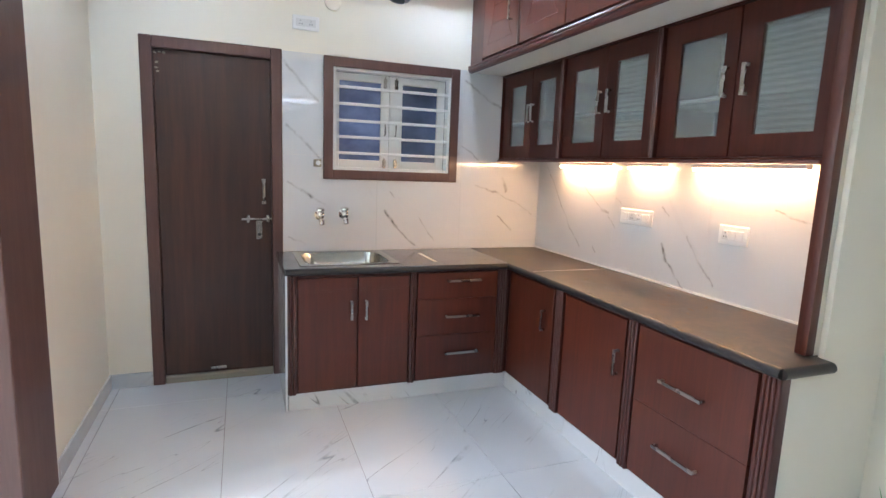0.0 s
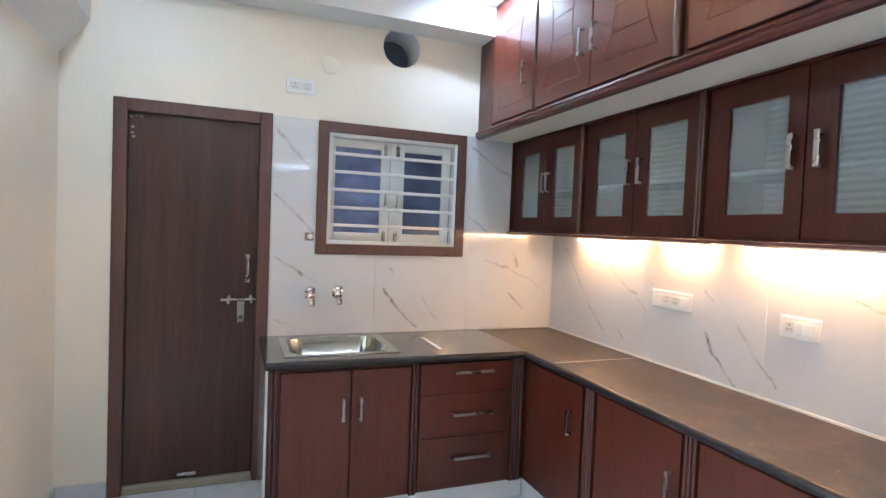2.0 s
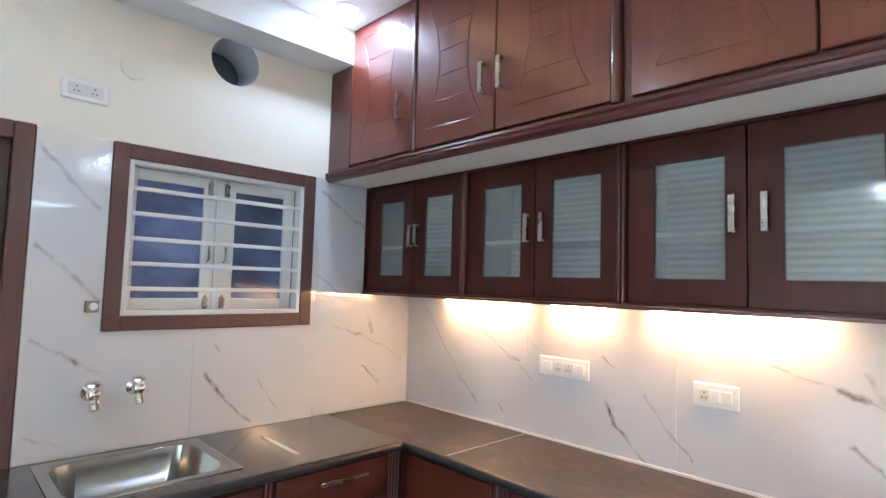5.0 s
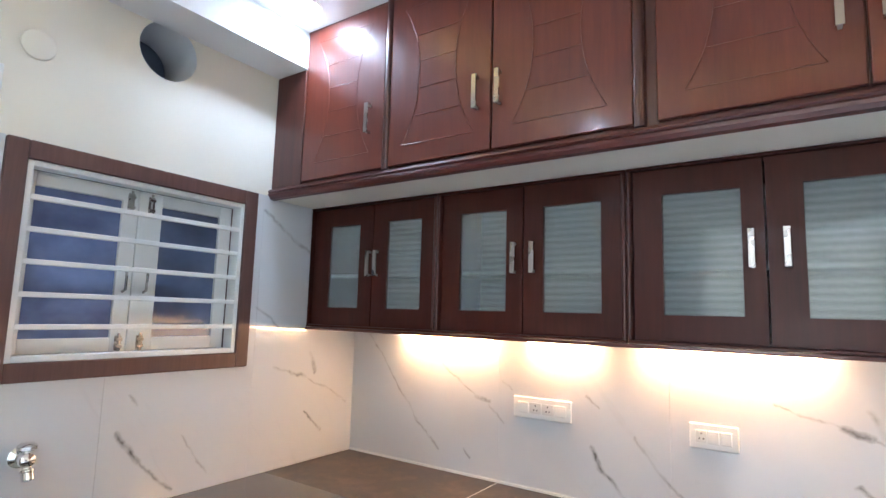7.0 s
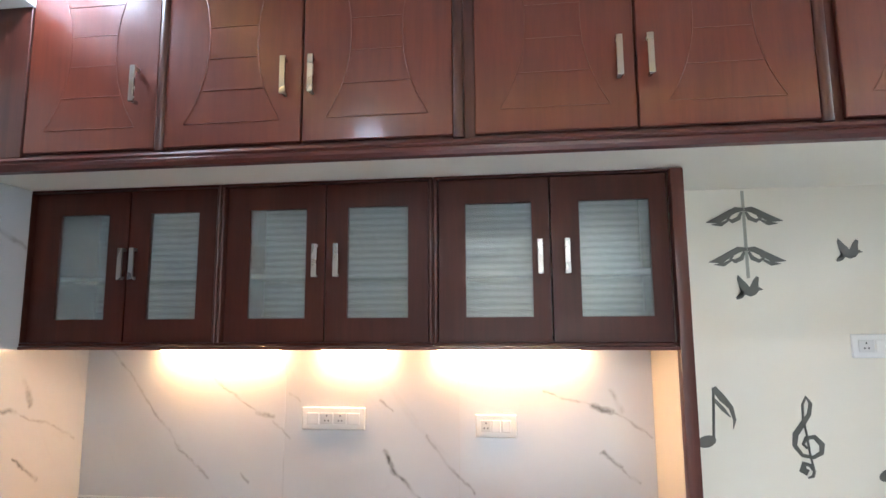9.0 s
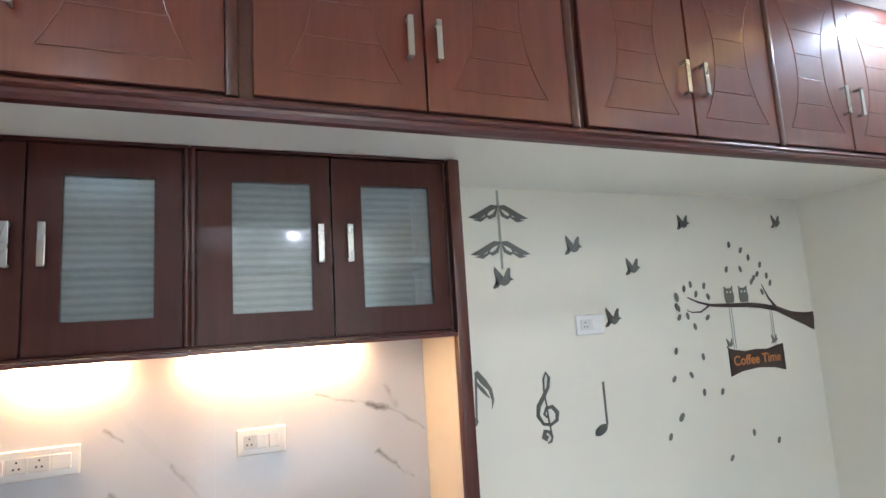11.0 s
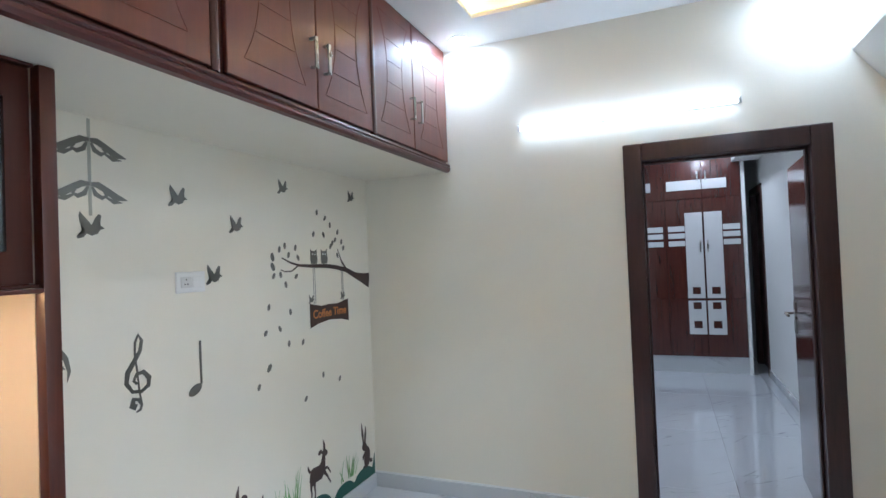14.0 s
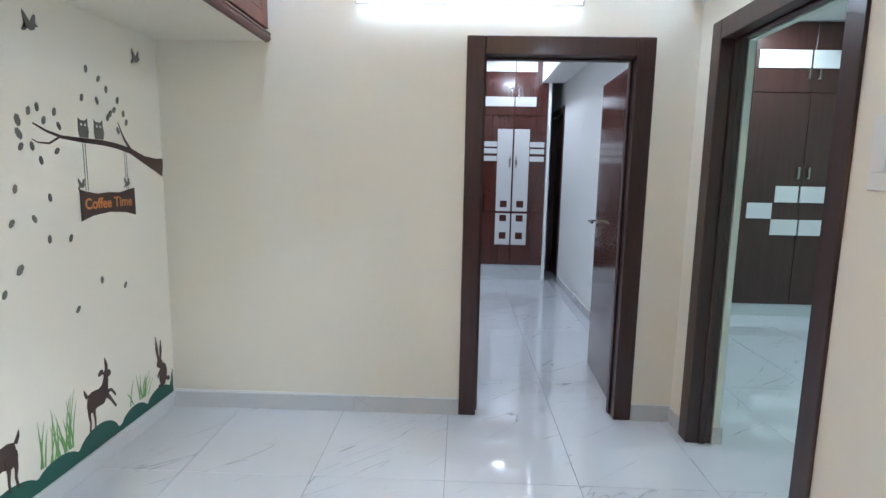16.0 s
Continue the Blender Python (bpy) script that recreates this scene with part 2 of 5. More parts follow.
GRANITE = mat("black_granite", (0.03, 0.028, 0.027), 0.13, coat=0.4)
_n = Nodes(GRANITE)
_v = _n.coords()
_sp = _n.noise(_v, 160, 3, 0.7)
_cl = _n.noise(_v, 3.0, 4)
_n.color(_n.mix(_n.span(_sp, 0.55, 0.75, 0.0, 1.0), _n.mix(_cl, (0.030, 0.027, 0.025), (0.068, 0.058, 0.052)), (0.14, 0.12, 0.10)))
_n.rough(_n.span(_n.noise(_v, 4, 5), 0.35, 0.7, 0.09, 0.22))

EDGE = paint("honed_granite_edge", (0.020, 0.019, 0.019), 0.38, 0.3, 0.1)
SMEAR = paint("dry_dust_smear", (0.24, 0.19, 0.15), 0.7, 0.3, 0.3)

DUSTY = mat("dusty_granite", (0.07, 0.055, 0.045), 0.32)
_n = Nodes(DUSTY)
_v = _n.coords()
_d = _n.noise(_n.coords((1, 1, 1), (0, 0, 30)), 7, 8, 0.72, 0.4)
_n.color(_n.mix(_n.span(_d, 0.45, 0.68, 0.0, 0.8), (0.030, 0.022, 0.017), (0.165, 0.122, 0.092)))
_n.rough(_n.span(_d, 0.35, 0.7, 0.29, 0.42))

FROST = mat("banded_frosted_glass", (0.70, 0.76, 0.77), 0.13, trans=0.78, coat=0.5)
FROST.node_tree.nodes["Principled BSDF"].inputs["IOR"].default_value = 1.3
FROST.node_tree.nodes["Principled BSDF"].inputs["Coat Roughness"].default_value = 0.03
_n = Nodes(FROST)
# fine horizontal bands in two tones, with a slight bump
_w = _n.add("ShaderNodeTexWave", Scale=13.0, Distortion=0.5)
_w.bands_direction = "Z"
_n.link(_n.coords(random=False), _w.inputs["Vector"])
_n.color(_n.mix(_w.outputs[0], (0.58, 0.65, 0.65), (0.70, 0.77, 0.77)))
_n.bump(_w.outputs[0], 0.06, 0.001)

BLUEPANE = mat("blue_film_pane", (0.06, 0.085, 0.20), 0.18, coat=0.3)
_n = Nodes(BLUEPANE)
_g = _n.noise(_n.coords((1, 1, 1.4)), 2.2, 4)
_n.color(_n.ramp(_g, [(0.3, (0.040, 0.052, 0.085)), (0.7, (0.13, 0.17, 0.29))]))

# Lighter BLUEPANE copy: the left pane's reflected glow is in its colour
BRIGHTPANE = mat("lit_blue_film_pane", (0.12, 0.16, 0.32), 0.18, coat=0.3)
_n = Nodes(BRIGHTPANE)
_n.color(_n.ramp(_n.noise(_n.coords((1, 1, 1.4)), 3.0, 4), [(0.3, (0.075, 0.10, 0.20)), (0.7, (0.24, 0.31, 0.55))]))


# ---- building helpers ----
ORG = {}


def box(bm, lo, hi, bev=0.0, seg=1):
    lo, hi = [min(a, b) for a, b in zip(lo, hi)], [max(a, b) for a, b in zip(lo, hi)]
    vs = [bm.verts.new((x, y, z)) for x in (lo[0], hi[0]) for y in (lo[1], hi[1]) for z in (lo[2], hi[2])]
    for q in ((0, 1, 3, 2), (4, 6, 7, 5), (0, 4, 5, 1), (2, 3, 7, 6), (0, 2, 6, 4), (1, 5, 7, 3)):
        bm.faces.new([vs[i] for i in q])
    if bev:
        es = {e for v in vs for e in v.link_edges}
        bmesh.ops.bevel(bm, geom=list(es), offset=bev, segments=seg, affect="EDGES", profile=0.6)


def cyl(bm, a, b, r, r2=None, n=16, cap=True):
    a, b = Vector(a), Vector(b)
    d = (b - a).normalized()
    u = d.orthogonal().normalized()
    w = d.cross(u)
    r2 = r if r2 is None else r2
    rings = []
    for p, rr in ((a, r), (b, r2)):
        rings.append([bm.verts.new(p + (u * math.cos(t) + w * math.sin(t)) * rr) for t in [2 * math.pi * i / n for i in range(n)]])
    for i in range(n):
        j = (i + 1) % n
        bm.faces.new((rings[0][i], rings[0][j], rings[1][j], rings[1][i]))
    if cap:
        bm.faces.new(rings[0][::-1])
        bm.faces.new(rings[1])


def lathe(bm, centre, axis, profile, n=20):
    """profile: (distance along axis, radius)."""
    c, d = Vector(centre), Vector(axis).normalized()
    u = d.orthogonal().normalized()
    w = d.cross(u)
    rings = [[bm.verts.new(c + d * h + (u * math.cos(2 * math.pi * i / n) + w * math.sin(2 * math.pi * i / n)) * max(r, 1e-4)) for i in range(n)] for h, r in profile]
    for p, q in zip(rings, rings[1:]):
        for i in range(n):
            j = (i + 1) % n
            bm.faces.new((p[i], p[j], q[j], q[i]))
    bm.faces.new(rings[0][::-1])
    bm.faces.new(rings[-1])


def sweep(bm, pts, r, n=8):
    for a, b in zip(pts, pts[1:]):
        cyl(bm, a, b, r, n=n)


def thing(name, loc, label="", category="", group="", kind=""):
    e = new(name)
    e.empty_display_size = 0.1
    e.location = loc
    ORG[e] = Vector(loc)
    return tagged(e, label, category, group, kind)


def part(name, bm, material, parent=None, label="", category="", group="", kind="", smooth=False):
    bmesh.ops.recalc_face_normals(bm, faces=bm.faces[:])
    co = np.array([v.co for v in bm.verts])
    lo, hi = co.min(0), co.max(0)
    org = Vector(((lo[0] + hi[0]) / 2, (lo[1] + hi[1]) / 2, lo[2]))
    bmesh.ops.translate(bm, vec=-org, verts=bm.verts[:])
    me = bpy.data.meshes.new(name)
    bm.to_mesh(me)
    bm.free()
    me.materials.append(material)
    if smooth:
        me.polygons.foreach_set("use_smooth", [True] * len(me.polygons))
        me.set_sharp_from_angle(angle=radians(40))
    ob = new(name, me)
    ORG[ob] = org
    ob.location = org
    if parent is not None:
        ob.parent = parent
        ob.location = org - ORG[parent]
    return tagged(ob, label, category, group, kind)


def slab(name, lo, hi, material, parent=None, bev=0.0, **kw):
    bm = bmesh.new()
    box(bm, lo, hi, bev)
    return part(name, bm, material, parent, **kw)


def prism(bm, outline, axis, a, b):
    """Extrude a 2D outline along an axis from a to b; outline in the two other axes, in order."""
    def at(p, c):
        q = list(p)
        q.insert(axis, c)
        return q
    lo = [bm.verts.new(at(p, a)) for p in outline]
    hi = [bm.verts.new(at(p, b)) for p in outline]
    n = len(outline)
    for i in range(n):
        bm.faces.new((lo[i], lo[(i + 1) % n], hi[(i + 1) % n], hi[i]))
    f1, f2 = bm.faces.new(lo[::-1]), bm.faces.new(hi)
    return f1, f2


def panel_wall(bm, axis, a, b, u0, u1, z0, z1, holes):
    """A wall between the planes a and b of an axis, with rectangular holes (u0, u1, z0, z1)."""
    us = sorted({u0, u1, *[h[0] for h in holes], *[h[1] for h in holes]})
    zs = sorted({z0, z1, *[h[2] for h in holes], *[h[3] for h in holes]})
    for ua, ub in zip(us, us[1:]):
        run = []
        for za, zb in zip(zs, zs[1:]):
            mu, mz = (ua + ub) / 2, (za + zb) / 2
            if any(h[0] < mu < h[1] and h[2] < mz < h[3] for h in holes):
                continue
            if run and abs(run[-1][1] - za) < 1e-6:
                run[-1][1] = zb
            else:
                run.append([za, zb])
        for za, zb in run:
            if axis == 1:
                box(bm, (ua, a, za), (ub, b, zb))
            else:
                box(bm, (a, ua, za), (b, ub, zb))


# ---- structure ----
HOLE = (1.224, 2.605, 0.118)
bm = bmesh.new()
panel_wall(bm, 1, YB, YB + 0.2, XL - 0.23, XR + 0.2, 0, 3.1, [(-0.312, 0.477, 0, 2.12), (0.735, 1.68, 1.325, 2.11), (HOLE[0] - 0.15, HOLE[0] + 0.15, HOLE[1] - 0.15, HOLE[1] + 0.15)])
_N = 32
for _y, _flip in ((YB, False), (YB + 0.2, True)):
    inner, outer = [], []
    for i in range(_N):
        t = 2 * math.pi * i / _N
        c, s = math.cos(t), math.sin(t)
        k = 0.15 / max(abs(c), abs(s))
        inner.append(bm.verts.new((HOLE[0] + HOLE[2] * c, _y, HOLE[1] + HOLE[2] * s)))
        outer.append(bm.verts.new((HOLE[0] + k * c, _y, HOLE[1] + k * s)))
    for i in range(_N):
        j = (i + 1) % _N
        bm.faces.new((inner[i], inner[j], outer[j], outer[i]))
part("wall_north", bm, WALL, kind="structure", label="cream painted wall above marble tiles")
bm = bmesh.new()
cyl(bm, (HOLE[0], YB - 0.001, HOLE[1]), (HOLE[0], YB + 0.26, HOLE[1]), HOLE[2], n=32, cap=False)
sleeve = part("duct_sleeve", bm, mat("grey_pvc_sleeve", (0.74, 0.76, 0.78), 0.45), kind="structure", label="round exhaust opening with grey sleeve", smooth=True)
# Added disc, coloured as the dark night beyond the open sleeve
bm = bmesh.new()
cyl(bm, (HOLE[0], YB + 0.255, HOLE[1]), (HOLE[0], YB + 0.275, HOLE[1]), HOLE[2] + 0.03, n=32)
part("duct_cap", bm, mat("dim_duct_end", (0.12, 0.14, 0.19), 0.7), kind="structure")

bm = bmesh.new()
panel_wall(bm, 0, XR, XR + 0.2, YF - 0.2, YB, 0, 3.1, [])
part("wall_east", bm, WALL, kind="structure", label="cream painted wall with dark stickers")
bm = bmesh.new()
panel_wall(bm, 0, XL - 0.158, XL, YF, 0.62, 0, 3.1, [(-0.70, 0.36, 0, 2.17)])
panel_wall(bm, 0, XL - 0.23, XL, 0.62, YB, 0, 3.1, [(0.95, 2.82, 0, 2.315)])
part("wall_west", bm, WALL, kind="structure", label="cream painted wall with door openings")
bm = bmesh.new()
panel_wall(bm, 1, YF - 0.2, YF, XL - 0.159, XR, 0, 3.1, [(-0.322, 0.68, 0, 2.14)])
part("wall_south", bm, WALL, kind="structure", label="cream painted wall with an open doorway")

# beams under the ceiling
slab("beam_north", (XL, 3.66, 2.70), (XR, YB, CEIL + 0.1), WHITE, kind="structure")
bm = bmesh.new()
prism(bm, [(XL, 2.31), (-0.42, 2.49), (-0.42, CEIL + 0.1), (XL, CEIL + 0.1)], 1, YF, 3.66)
prism(bm, [(XL, 2.31), (-0.42, 2.49), (-0.42, 2.70), (XL, 2.70)], 1, 3.66, YB)
part("beam_west", bm, WHITE, kind="structure")

# ceiling with its recess
CX0, CX1, CY0, CY1 = -0.10, 1.43, -0.475, 3.28
bm = bmesh.new()
for lo, hi in (((XL, YF), (CX0, YB)), ((CX1, YF), (XR, YB)), ((CX0, YF), (CX1, CY0)), ((CX0, CY1), (CX1, YB))):
    box(bm, (*lo, CEIL), (*hi, CEIL + 0.025))
G = 0.07
for lo, hi in (((XL, YF), (CX0 - G, YB)), ((CX1 + G, YF), (XR, YB)), ((CX0 - G, YF), (CX1 + G, CY0 - G)), ((CX0 - G, CY1 + G), (CX1 + G, YB))):
    box(bm, (*lo, CEIL + 0.03), (*hi, CEIL + 0.12))
box(bm, (XL - 0.23, YF - 0.2, CEIL + 0.12), (XR + 0.2, YB + 0.2, CEIL + 0.22))
part("ceiling", bm, WHITE, kind="structure", label="white false ceiling with a lit recess")
bm = bmesh.new()
for lo, hi in (((CX0 - 0.055, CY0 - 0.055), (CX0 - 0.03, CY1 + 0.055)), ((CX1 + 0.03, CY0 - 0.055), (CX1 + 0.055, CY1 + 0.055)), ((CX0 - 0.03, CY0 - 0.055), (CX1 + 0.03, CY0 - 0.03)), ((CX0 - 0.03, CY1 + 0.03), (CX1 + 0.03, CY1 + 0.055))):
    box(bm, (*lo, CEIL + 0.0255), (*hi, CEIL + 0.029))
part("cove_light", bm, COVE_M, label="warm yellow light strip in the ceiling recess", category="strip light")

# ---- adjoining rooms: plain shells ----
RX0, RX1, RY0 = -0.60, 2.6, -6.2
bm = bmesh.new()
panel_wall(bm, 0, RX0 - 0.15, RX0, RY0, YF - 0.2, 0, 3.1, [(-5.78, -4.86, 0, 2.28)])
part("far_room_wall_west", bm, WHITE, kind="structure", label="white wall with a dark door beyond the doorway")
slab("far_room_wall_east", (RX1, RY0, 0), (RX1 + 0.15, YF - 0.2, 3.1), WHITE, kind="structure")
slab("far_room_wall_south", (RX0 - 0.15, RY0 - 0.15, 0), (RX1 + 0.15, RY0, 3.1), WHITE, kind="structure")
slab("far_room_ceiling", (RX0 - 0.15, RY0 - 0.15, 2.96), (RX1 + 0.15, YF - 0.2, 3.06), WHITE, kind="structure")
slab("far_room_beam", (RX0, -4.95, 2.57), (-0.31, YF - 0.2, 2.96), WHITE, kind="structure")
LX0, LX1, LY0, LY1 = -3.9, XL - 0.158, -3.95, 0.60
slab("side_room_wall_west", (LX0 - 0.15, LY0 - 0.15, 0), (LX0, LY1 + 0.15, 3.1), GREENISH, kind="structure")
slab("side_room_wall_north", (LX0, LY1, 0), (LX1, LY1 + 0.15, 3.1), GREENISH, kind="structure")
slab("side_room_wall_south", (LX0, LY0 - 0.15, 0), (RX0 - 0.15, LY0, 3.1), GREENISH, kind="structure")
slab("side_room_wall_east", (LX1, LY0, 0), (RX0 - 0.153, YF - 0.2, 3.1), GREENISH, kind="structure")
slab("side_room_ceiling", (LX0 - 0.15, LY0 - 0.15, 2.92), (LX1, LY1 + 0.15, 3.02), WHITE, kind="structure")
HX0, HY0, HY1 = -6.2, LY1 + 0.15, 4.1
slab("hall_wall_west", (HX0 - 0.15, HY0 - 0.15, 0), (HX0, HY1 + 0.15, 3.1), WALL, kind="structure")
slab("hall_wall_north", (HX0, HY1, 0), (LX1 - 0.001, HY1 + 0.15, 3.1), WALL, kind="structure")
slab("hall_wall_south", (HX0, HY0 - 0.15, 0), (LX0 - 0.15, HY0, 3.1), WALL, kind="structure")
slab("hall_ceiling", (HX0 - 0.15, HY0, 2.94), (LX1 - 0.001, HY1 + 0.15, 3.04), WHITE, kind="structure")
slab("side_room_reveal", (LX1 - 0.001, -0.715, 0), (XL - 0.125, -0.60, 2.17), GREENISH, kind="structure", label="pale green plastered reveal")
slab("side_room_reveal_near", (LX1 - 0.001, 0.26, 0), (XL - 0.125, 0.375, 2.17), GREENISH, kind="structure")
slab("side_room_reveal_top", (LX1 - 0.001, -0.60, 2.07), (XL - 0.125, 0.26, 2.17), GREENISH, kind="structure")


# ---- doors ----
def door_frame(name, axis, plane, out, u0, u1, top, width, depth, material, **kw):
    """A timber frame in the plane; out: the sign towards the room; it stands 12 mm proud."""
    f = thing(name, (0, 0, 0), kind="structure", **kw)
    a, b = plane + out * 0.012, plane - out * depth

    def bar(n, ua, ub, za, zb):
        lo, hi = ((ua, a, za), (ub, b, zb)) if axis == 1 else ((a, ua, za), (b, ub, zb))
        slab(n, lo, hi, material, f, bev=0.004)
    bar("jamb", u0, u0 + width, 0, top)
    bar("jamb", u1 - width, u1, 0, top)
    bar("head", u0 + width + 0.0005, u1 - width - 0.0005, top - width, top)
    # stop bead round the inside
    a, b = plane - out * depth * 0.45, plane - out * depth * 0.75
    s = 0.012
    bar("stop", u0 + width, u0 + width + s, 0, top - width)
    bar("stop", u1 - width - s, u1 - width, 0, top - width)
    bar("stop", u0 + width + s, u1 - width - s, top - width - s, top - width)
    return f


door_frame("door_1", 1, YB, -1, -0.312, 0.477, 2.12, 0.066, 0.12, FRAME, label="brown painted frame of the closed back door")
door_frame("door_2", 1, YF, 1, -0.322, 0.68, 2.14, 0.098, 0.14, DARKFRAME, label="dark brown wooden doorway frame, open")
door_frame("door_3", 0, XL, 1, -0.70, 0.36, 2.17, 0.095, 0.12, DARKFRAME, label="dark brown wooden frame of the side doorway")
slab("opening_post", (XL - 0.22, 2.44, 0), (XL + 0.012, 2.82, 2.313), FRAME, kind="structure", bev=0.004, label="wide reddish brown timber post of the hall opening")
door_frame("door_5", 0, RX0, 1, -5.78, -4.86, 2.28, 0.09, 0.12, DARKFRAME, label="dark door frame in the far room")


def rod(name, pts, r, material, parent, n=8, **kw):
    bm = bmesh.new()
    sweep(bm, pts, r, n)
    return part(name, bm, material, parent, smooth=True, **kw)


# closed back door
d = thing("back_door_leaf", (0.08, YB + 0.03, 0.045), "closed dark walnut laminate door with steel bolts", "door")
slab("leaf", (-0.245, YB + 0.022, 0.048), (0.410, YB + 0.055, 2.052), WALNUT, d, bev=0.003)
bm = bmesh.new()
yb = YB + 0.010
cyl(bm, (0.225, yb, 1.052), (0.425, yb, 1.056), 0.007)
box(bm, (0.255, yb - 0.006, 1.03), (0.275, YB + 0.022, 1.078), 0.003)
box(bm, (0.375, yb - 0.006, 1.03), (0.397, YB + 0.022, 1.080), 0.003)
box(bm, (0.312, yb - 0.012, 0.925), (0.352, yb - 0.004, 1.045), 0.004)
aldrop = part("sliding_bolt", bm, STEEL, d, "steel sliding door bolt with hasp", smooth=True)
bm = bmesh.new()
cyl(bm, (0.332, yb - 0.014, 0.955), (0.332, yb - 0.004, 0.955), 0.010)
part("hasp_slot", bm, DARKHOLE, aldrop)
bm = bmesh.new()
box(bm, (0.349, YB + 0.016, 1.150), (0.375, YB + 0.022, 1.172), 0.003)
box(bm, (0.349, YB + 0.016, 1.288), (0.375, YB + 0.022, 1.312), 0.003)
sweep(bm, [(0.362, YB + 0.016, 1.16), (0.362, YB - 0.006, 1.185), (0.362, YB - 0.012, 1.23), (0.362, YB - 0.006, 1.275), (0.362, YB + 0.016, 1.30)], 0.0085)
part("pull_handle", bm, STEEL, d, "steel bow pull handle", smooth=True)
slab("kick_plate", (0.02, YB + 0.016, 0.065), (0.115, YB + 0.022, 0.082), STEEL, d, bev=0.002)
rnd = random.Random(2)
for x, z in ((-0.235, 2.03), (-0.210, 2.035), (-0.185, 2.033), (-0.225, 1.975), (-0.229, 1.945), (-0.222, 1.925)):
    bm = bmesh.new()
    pts = [(x + rnd.uniform(0.005, 0.012) * math.cos(a), z + rnd.uniform(0.004, 0.009) * math.sin(a)) for a in [k * 0.785 for k in range(8)]]
    prism(bm, pts, 1, YB + 0.020, YB + 0.0225)
    part("plaster_smear", bm, DIRTY, d)
bm = bmesh.new()
box(bm, (-0.244, YB - 0.006, 0.0), (0.409, YB + 0.15, 0.044), 0.006)
part("door_sill", bm, DIRTY, kind="structure", label="rough cement door sill with stains")

# open door between the rooms
d = thing("open_door_leaf", (-0.255, YF - 0.15, 0.0), "open glossy dark red door leaf with steel handle", "door")
bm = bmesh.new()
prism(bm, [(-0.292, -1.012), (-0.255, -1.012), (-0.288, -1.775), (-0.325, -1.773)], 2, 0.012, 2.035)
part("leaf", bm, GLOSSDOOR, d)
h = thing("door_handle", (-0.25, -1.72, 1.07), label="steel lever handle")
h.parent, h.location = d, Vector((-0.25, -1.72, 1.07)) - ORG[d]
slab("plate", (-0.287, -1.745, 0.96), (-0.279, -1.705, 1.17), STEEL, h, bev=0.002)
rod("lever", [(-0.281, -1.725, 1.09), (-0.230, -1.725, 1.09), (-0.225, -1.61, 1.085)], 0.008, STEEL, h)
for z in (0.25, 1.02, 1.85):
    slab("hinge", (-0.256, -1.03, z), (-0.250, -0.995, z + 0.10), STEEL, d, bev=0.001)

d = thing("far_door_leaf", (RX0, -5.3, 0), "closed dark brown door in the far room", "door")
slab("leaf", (RX0 - 0.09, -5.688, 0.01), (RX0 - 0.05, -4.952, 2.185), DARKFRAME, d, bev=0.003)


# ---- window ----
w = thing("window_1", (1.2, YB, 1.325), kind="structure", label="small closed window with white grille in a brown frame")
WX0, WX1, WZ0, WZ1 = 0.735, 1.68, 1.325, 2.11
bm = bmesh.new()
F = 0.062
for lo, hi in (((WX0, WZ0), (WX0 + F, WZ1)), ((WX1 - F, WZ0), (WX1, WZ1)), ((WX0 + F, WZ0), (WX1 - F, WZ0 + F)), ((WX0 + F, WZ1 - F), (WX1 - F, WZ1))):
    box(bm, (lo[0], YB - 0.022, lo[1]), (hi[0], YB + 0.10, hi[1]), 0.003)
part("window_frame", bm, FRAME, w)
ix0, ix1, iz0, iz1 = WX0 + F, WX1 - F, WZ0 + F, WZ1 - F
bm = bmesh.new()
B = 0.02
for lo, hi in (((ix0, iz0), (ix0 + B, iz1)), ((ix1 - B, iz0), (ix1, iz1)), ((ix0 + B, iz0), (ix1 - B, iz0 + B)), ((ix0 + B, iz1 - B), (ix1 - B, iz1))):
    box(bm, (lo[0], YB - 0.012, lo[1]), (hi[0], YB + 0.05, hi[1]), 0.002)
part("grille_frame", bm, WHITEPAINT, w)
for z in (1.927, 1.820, 1.713, 1.606, 1.500):
    slab("grille_bar", (ix0 + 0.004, YB - 0.010, z - 0.009), (ix1 - 0.004, YB + 0.008, z + 0.009), WHITEPAINT, w, bev=0.002)
